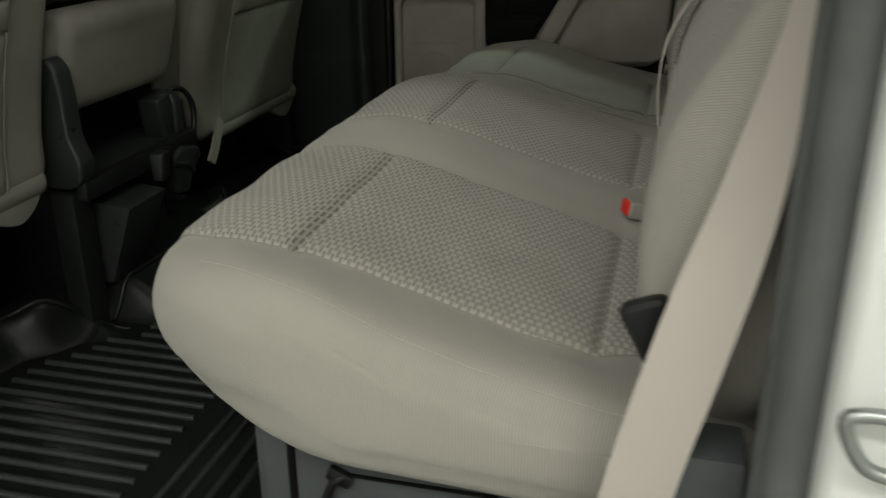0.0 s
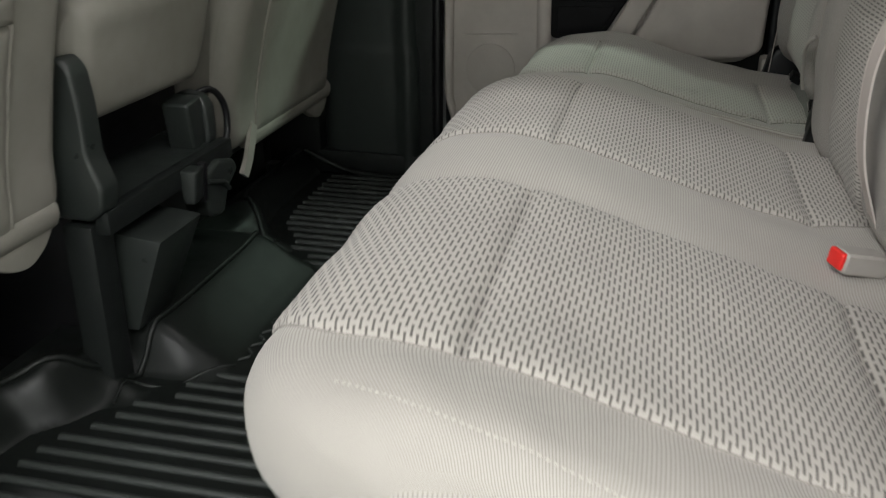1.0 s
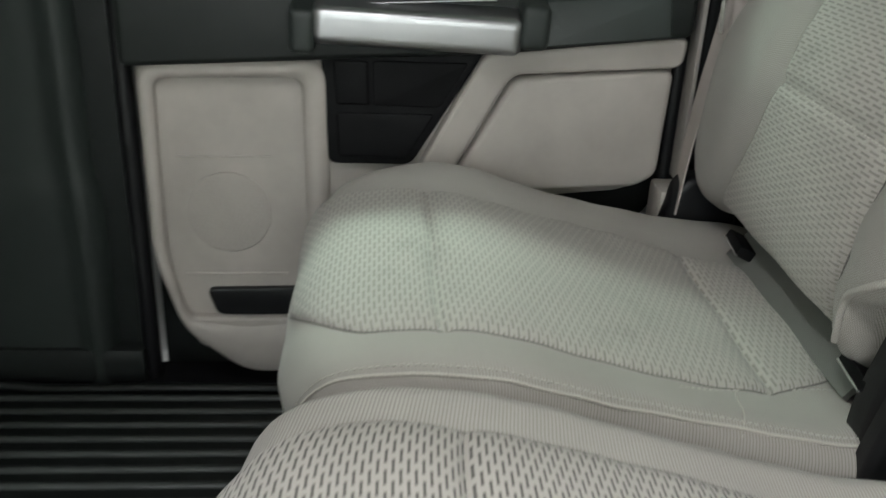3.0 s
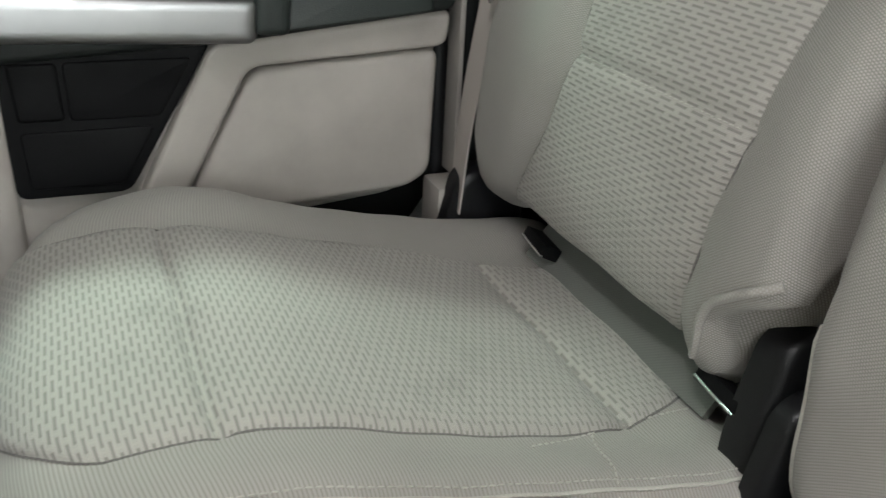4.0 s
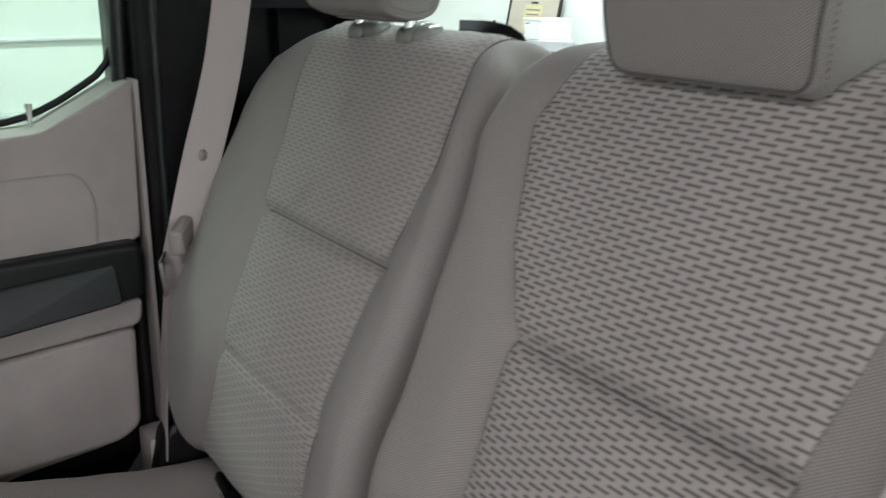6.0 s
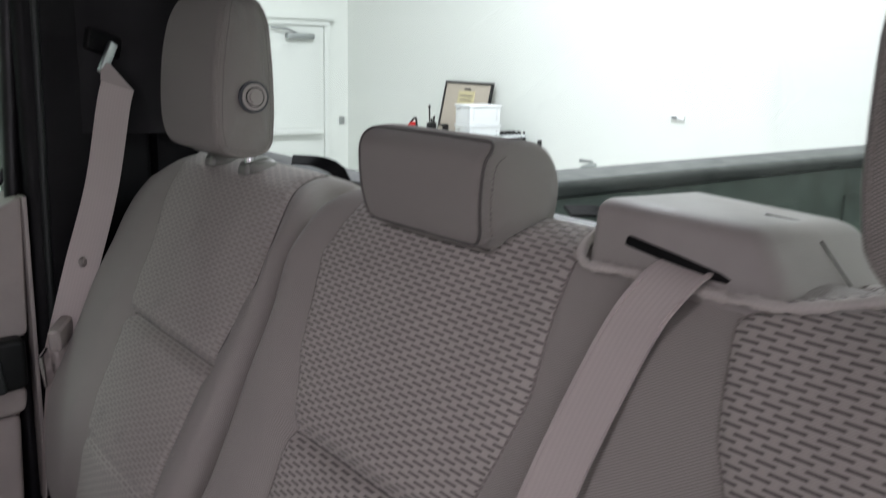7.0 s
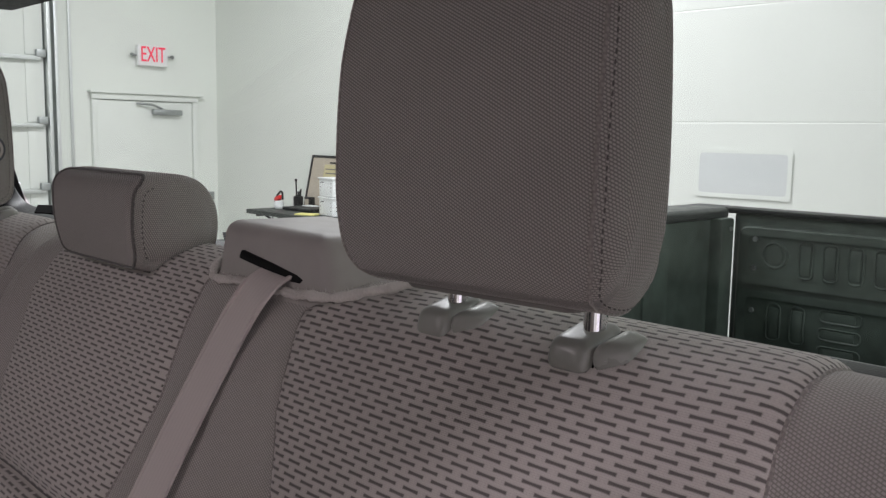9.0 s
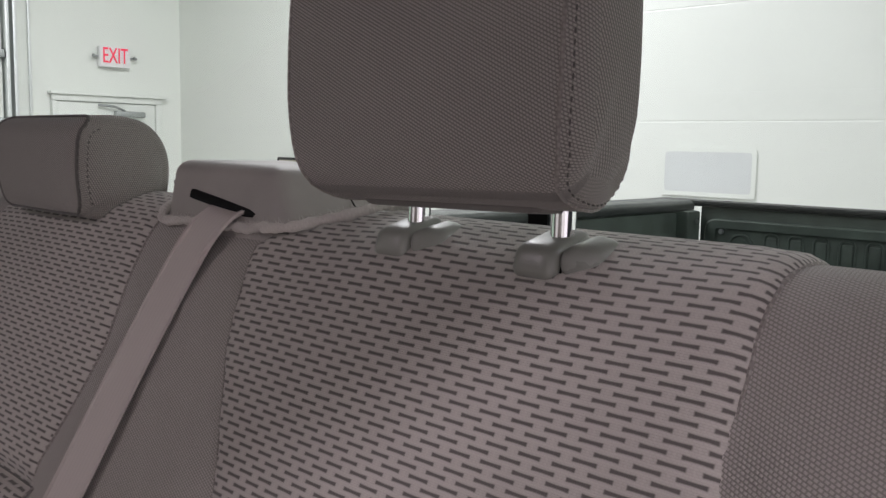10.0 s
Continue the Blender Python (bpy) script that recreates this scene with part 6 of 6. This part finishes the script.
# ---- workbench on the wall and what lies on it ----
BZ = 0.485
wb = thing("workbench", "dark wall-mounted workbench on black steel brackets", "workbench")
box("top", (4.05, GY + 0.01, BZ - 0.032), (5.10, GY + 0.63, BZ), M_GREY, wb, "dark grey worktop", 0.006)
for x in (4.11, 4.45, 4.78, 5.07):
    box("wall_strut", (x - 0.010, GY + 0.005, BZ - 0.32), (x + 0.010, GY + 0.025, BZ - 0.033), M_BLACK, wb, "", 0.003)
    box("arm", (x - 0.010, GY + 0.026, BZ - 0.055), (x + 0.010, GY + 0.56, BZ - 0.033), M_BLACK, wb, "", 0.003)
    tube("brace", [(x, GY + 0.48, BZ - 0.055), (x, GY + 0.25, BZ - 0.18), (x, GY + 0.025, BZ - 0.305)], 0.008, M_BLACK, wb)
box("end_plate", (4.03, GY + 0.005, BZ - 0.04), (4.05, GY + 0.03, BZ + 0.03), M_BLACK, wb, "", 0.003)

M_PAPER = painted("tan_paper", (0.50, 0.44, 0.36), 0.7, 0.05, 20)
M_LEAF = painted("yellow_paper", (0.62, 0.55, 0.32), 0.7, 0.05, 20)
M_WHITEBIN = painted("white_bin_plastic", (0.80, 0.82, 0.82), 0.35, 0.02, 10)
M_ORANGE = painted("orange_cloth", (0.75, 0.14, 0.04), 0.8, 0.15, 12)
M_BLUE = painted("blue_cloth", (0.03, 0.06, 0.22), 0.7, 0.2, 12)
M_YELLOW = painted("yellow_card", (0.75, 0.70, 0.25), 0.7, 0.05, 20)

fr = thing("framed_notice", "black-framed tan notice leaning on the wall", "framed notice")
for z in (0.396, 0.009):
    part("frame_bar", put(block(0.56, 0.02, 0.018, 0.003), pose(0, 0, z)), M_BLACK, fr)
for s in (-1, 1):
    part("frame_bar", put(block(0.018, 0.02, 0.369, 0.003), pose(0.271 * s, 0, 0.2025)), M_BLACK, fr)
part("sheet", put(block(0.53, 0.006, 0.38, 0), pose(0, 0, 0.2025)), M_PAPER, fr)
part("seal", put(block(0.19, 0.004, 0.17, 0), pose(0.0, 0.006, 0.25)), M_LEAF, fr, "yellow printed block")
for k in range(4):
    part("text_bar", put(block(0.15 - 0.02 * (k % 2), 0.003, 0.008, 0), pose(0, 0.0095, 0.30 - 0.032 * k)), M_THREAD, fr)
part("text_bar", put(block(0.075, 0.003, 0.012, 0), pose(0, 0.005, 0.350)), M_BLACK, fr)
fr.matrix_world = pose(4.79, GY + 0.13, BZ, 12, 0, 0)


def stacking_bin(z):
    ob = thing("stacking_bin", "white perforated plastic storage bin", "bin", "bins on the workbench")
    part("tub", put(block(0.20, 0.24, 0.128, 0.010, 3, lambda c: (setattr(c, "x", c.x * (0.94 if c.z < 0 else 1)))), pose(0, 0, 0.066)), M_WHITEBIN, ob)
    part("rim", put(block(0.212, 0.252, 0.012, 0.004), pose(0, 0, 0.126)), M_WHITEBIN, ob)
    for i in range(2):
        for k in range(3):
            part("vent", put(block(0.007, 0.006, 0.007, 0.002), pose(-0.075 + 0.15 * i, 0.119, 0.040 + 0.027 * k)), M_GREY, ob)
            part("vent", put(block(0.006, 0.007, 0.007, 0.002), pose(-0.097, -0.09 + 0.18 * i, 0.040 + 0.027 * k)), M_GREY, ob)
    part("text_bar", put(block(0.035, 0.004, 0.006, 0), pose(0.045, 0.120, 0.10)), M_GREY, ob)
    ob.matrix_world = pose(4.265, GY + 0.385, z, 0, 0, -8)


stacking_bin(BZ)
stacking_bin(BZ + 0.133)


def bottle():
    ob = thing("spray_bottle", "small white bottle with a black cap and band", "bottle", "bottles on the workbench")
    part("body", put(cyl(0.0145, 0.060, 14, 0.004), pose(0, 0, 0.030)), M_WHITEBIN, ob)
    part("band", put(cyl(0.0149, 0.024, 14), pose(0, 0, 0.030)), M_BLACK, ob)
    part("cap", put(cyl(0.009, 0.020, 12, 0.003), pose(0, 0, 0.070)), M_BLACK, ob)
    return ob


b0 = bottle()
b0.matrix_world = pose(4.17, GY + 0.245, BZ)
for i in range(7):
    for j in range(3):
        if i or j:
            copy_thing(b0, pose(4.17 + 0.055 * j + 0.003 * (i % 2), GY + 0.245 - 0.033 * i, BZ, 0, 0, 17 * i))

cup = thing("pen_cup", "black pen cup with pens and a brush", "pen cup")
part("cup", put(cyl(0.038, 0.085, 18, 0.004), pose(5.02, GY + 0.22, BZ + 0.043)), M_BLACK, cup)
for k, (dx, h) in enumerate(((0.022, 0.20), (-0.018, 0.13), (0.0, 0.12), (-0.025, 0.14))):
    tube("pen", [(5.02 + dx, GY + 0.22, BZ + 0.07), (5.02 + dx * 1.2, GY + 0.22, BZ + 0.07 + (h - 0.07) * 0.5), (5.02 + dx * 1.4, GY + 0.22, BZ + h)], 0.006, M_BLACK if k != 1 else M_GREY, cup)
part("brush", put(block(0.018, 0.015, 0.022, 0.005), pose(5.051, GY + 0.22, BZ + 0.205)), M_BLACK, cup)
gun = thing("spray_gun", "red and white spray tool with a dark handle", "spray tool")
part("tank", put(cyl(0.040, 0.060, 18, 0.01), pose(5.00, GY + 0.41, BZ + 0.030)), M_WHITEBIN, gun)
part("body", put(block(0.075, 0.04, 0.030, 0.010), pose(5.00, GY + 0.41, BZ + 0.078, 0, 20, 0)), M_RED, gun)
tube("handle", spline([(4.945, GY + 0.41, BZ + 0.07), (4.955, GY + 0.41, BZ + 0.125), (4.97, GY + 0.41, BZ + 0.13), (5.02, GY + 0.41, BZ + 0.095), (5.055, GY + 0.41, BZ + 0.04)], 0.015), 0.008, M_BLACK, gun)
pk = thing("card_box", "small dark boxed kit standing on the bench", "box")
part("box", put(block(0.07, 0.05, 0.085, 0.004), pose(4.90, GY + 0.20, BZ + 0.043)), M_BLACK, pk)
part("label_panel", put(block(0.045, 0.004, 0.05, 0), pose(4.90, GY + 0.227, BZ + 0.045)), M_PAPER, pk)
tr = thing("tray", "flat black tray on the bench", "tray")
part("tray", put(block(0.34, 0.20, 0.024, 0.008), pose(4.74, GY + 0.34, BZ + 0.012)), M_BLACK, tr)
part("paper_sheet", put(block(0.12, 0.07, 0.006, 0.001), pose(4.80, GY + 0.26, BZ + 0.027)), M_WHITEBIN, tr)
part("card", put(block(0.15, 0.10, 0.010, 0.003), pose(4.44, GY + 0.545, BZ + 0.005, 0, 0, 25)), M_YELLOW, thing("yellow_card", "thin yellow card at the bench's edge", "card"))
hk = thing("hanging_rack", "thin grey wire rack hanging under the bench", "rack")
for s in (-1, 1):
    tube("wire", [(5.03 + 0.065 * s, GY + 0.40, BZ - 0.035), (5.03 + 0.065 * s, GY + 0.40, BZ - 0.10), (5.03 + 0.065 * s, GY + 0.40, BZ - 0.17)], 0.004, M_GREY, hk)
tube("wire", [(4.965, GY + 0.40, BZ - 0.17), (5.03, GY + 0.40, BZ - 0.172), (5.095, GY + 0.40, BZ - 0.17)], 0.004, M_GREY, hk)


def cloth_bag(name, label, mat, x, z, w, h):
    ob = thing(name, label, "bag")
    rows = []
    for i in range(13):
        f = i / 12
        rows.append([(x + w * math.cos(a) * (0.55 + 0.5 * f - 0.25 * f * f + 0.10 * math.sin(5 * a + 3 * f)), GY + 0.38 + 0.05 * math.sin(a) * (0.7 + 0.4 * f) + 0.010 * math.sin(4 * a + 9 * f), z - h * f + 0.016 * math.sin(3 * a + 7 * f)) for a in (2 * math.pi * q / 24 for q in range(24))])
    grid_mesh("sack", rows, mat, ob, loop_u=True, caps=([(0, q) for q in range(24)], [(12, q) for q in range(24)]))
    for s in (-1, 1):
        tube("handle", [(x + 0.5 * w * s, GY + 0.38, z - 0.005), (x + 0.45 * w * s, GY + 0.385, z + 0.03), (x + 0.4 * w * s, GY + 0.385, BZ - 0.034)], 0.004, M_PAPER, ob)


cloth_bag("tool_bag", "crumpled orange bag hanging under the bench", M_ORANGE, 4.78, BZ - 0.125, 0.075, 0.15)
cloth_bag("rag_bag", "dark blue rag bag hanging under the bench", M_BLUE, 4.74, BZ - 0.27, 0.075, 0.075)

# fittings on the wall beside the bench
fc = thing("wall_faucet", "brass and white hose tap on the wall", "tap")
tube("pipe", [(3.52, GY + 0.005, 0.40), (3.52, GY + 0.06, 0.40), (3.52, GY + 0.12, 0.39)], 0.014, M_STEEL, fc)
part("handle", put(block(0.11, 0.02, 0.02, 0.005), pose(3.52, GY + 0.09, 0.43)), M_STEEL, fc)
part("spout", put(cyl(0.014, 0.05, 12), pose(3.52, GY + 0.12, 0.37)), M_STEEL, fc)
ot = thing("wall_outlet", "small white outlet plate on the wall", "outlet")
part("plate", put(block(0.10, 0.010, 0.030, 0.003), pose(2.89, GY + 0.006, 0.745)), M_SIGN, ot)
part("socket", put(block(0.034, 0.006, 0.016, 0.002), pose(2.91, GY + 0.012, 0.745)), M_STEEL, ot)
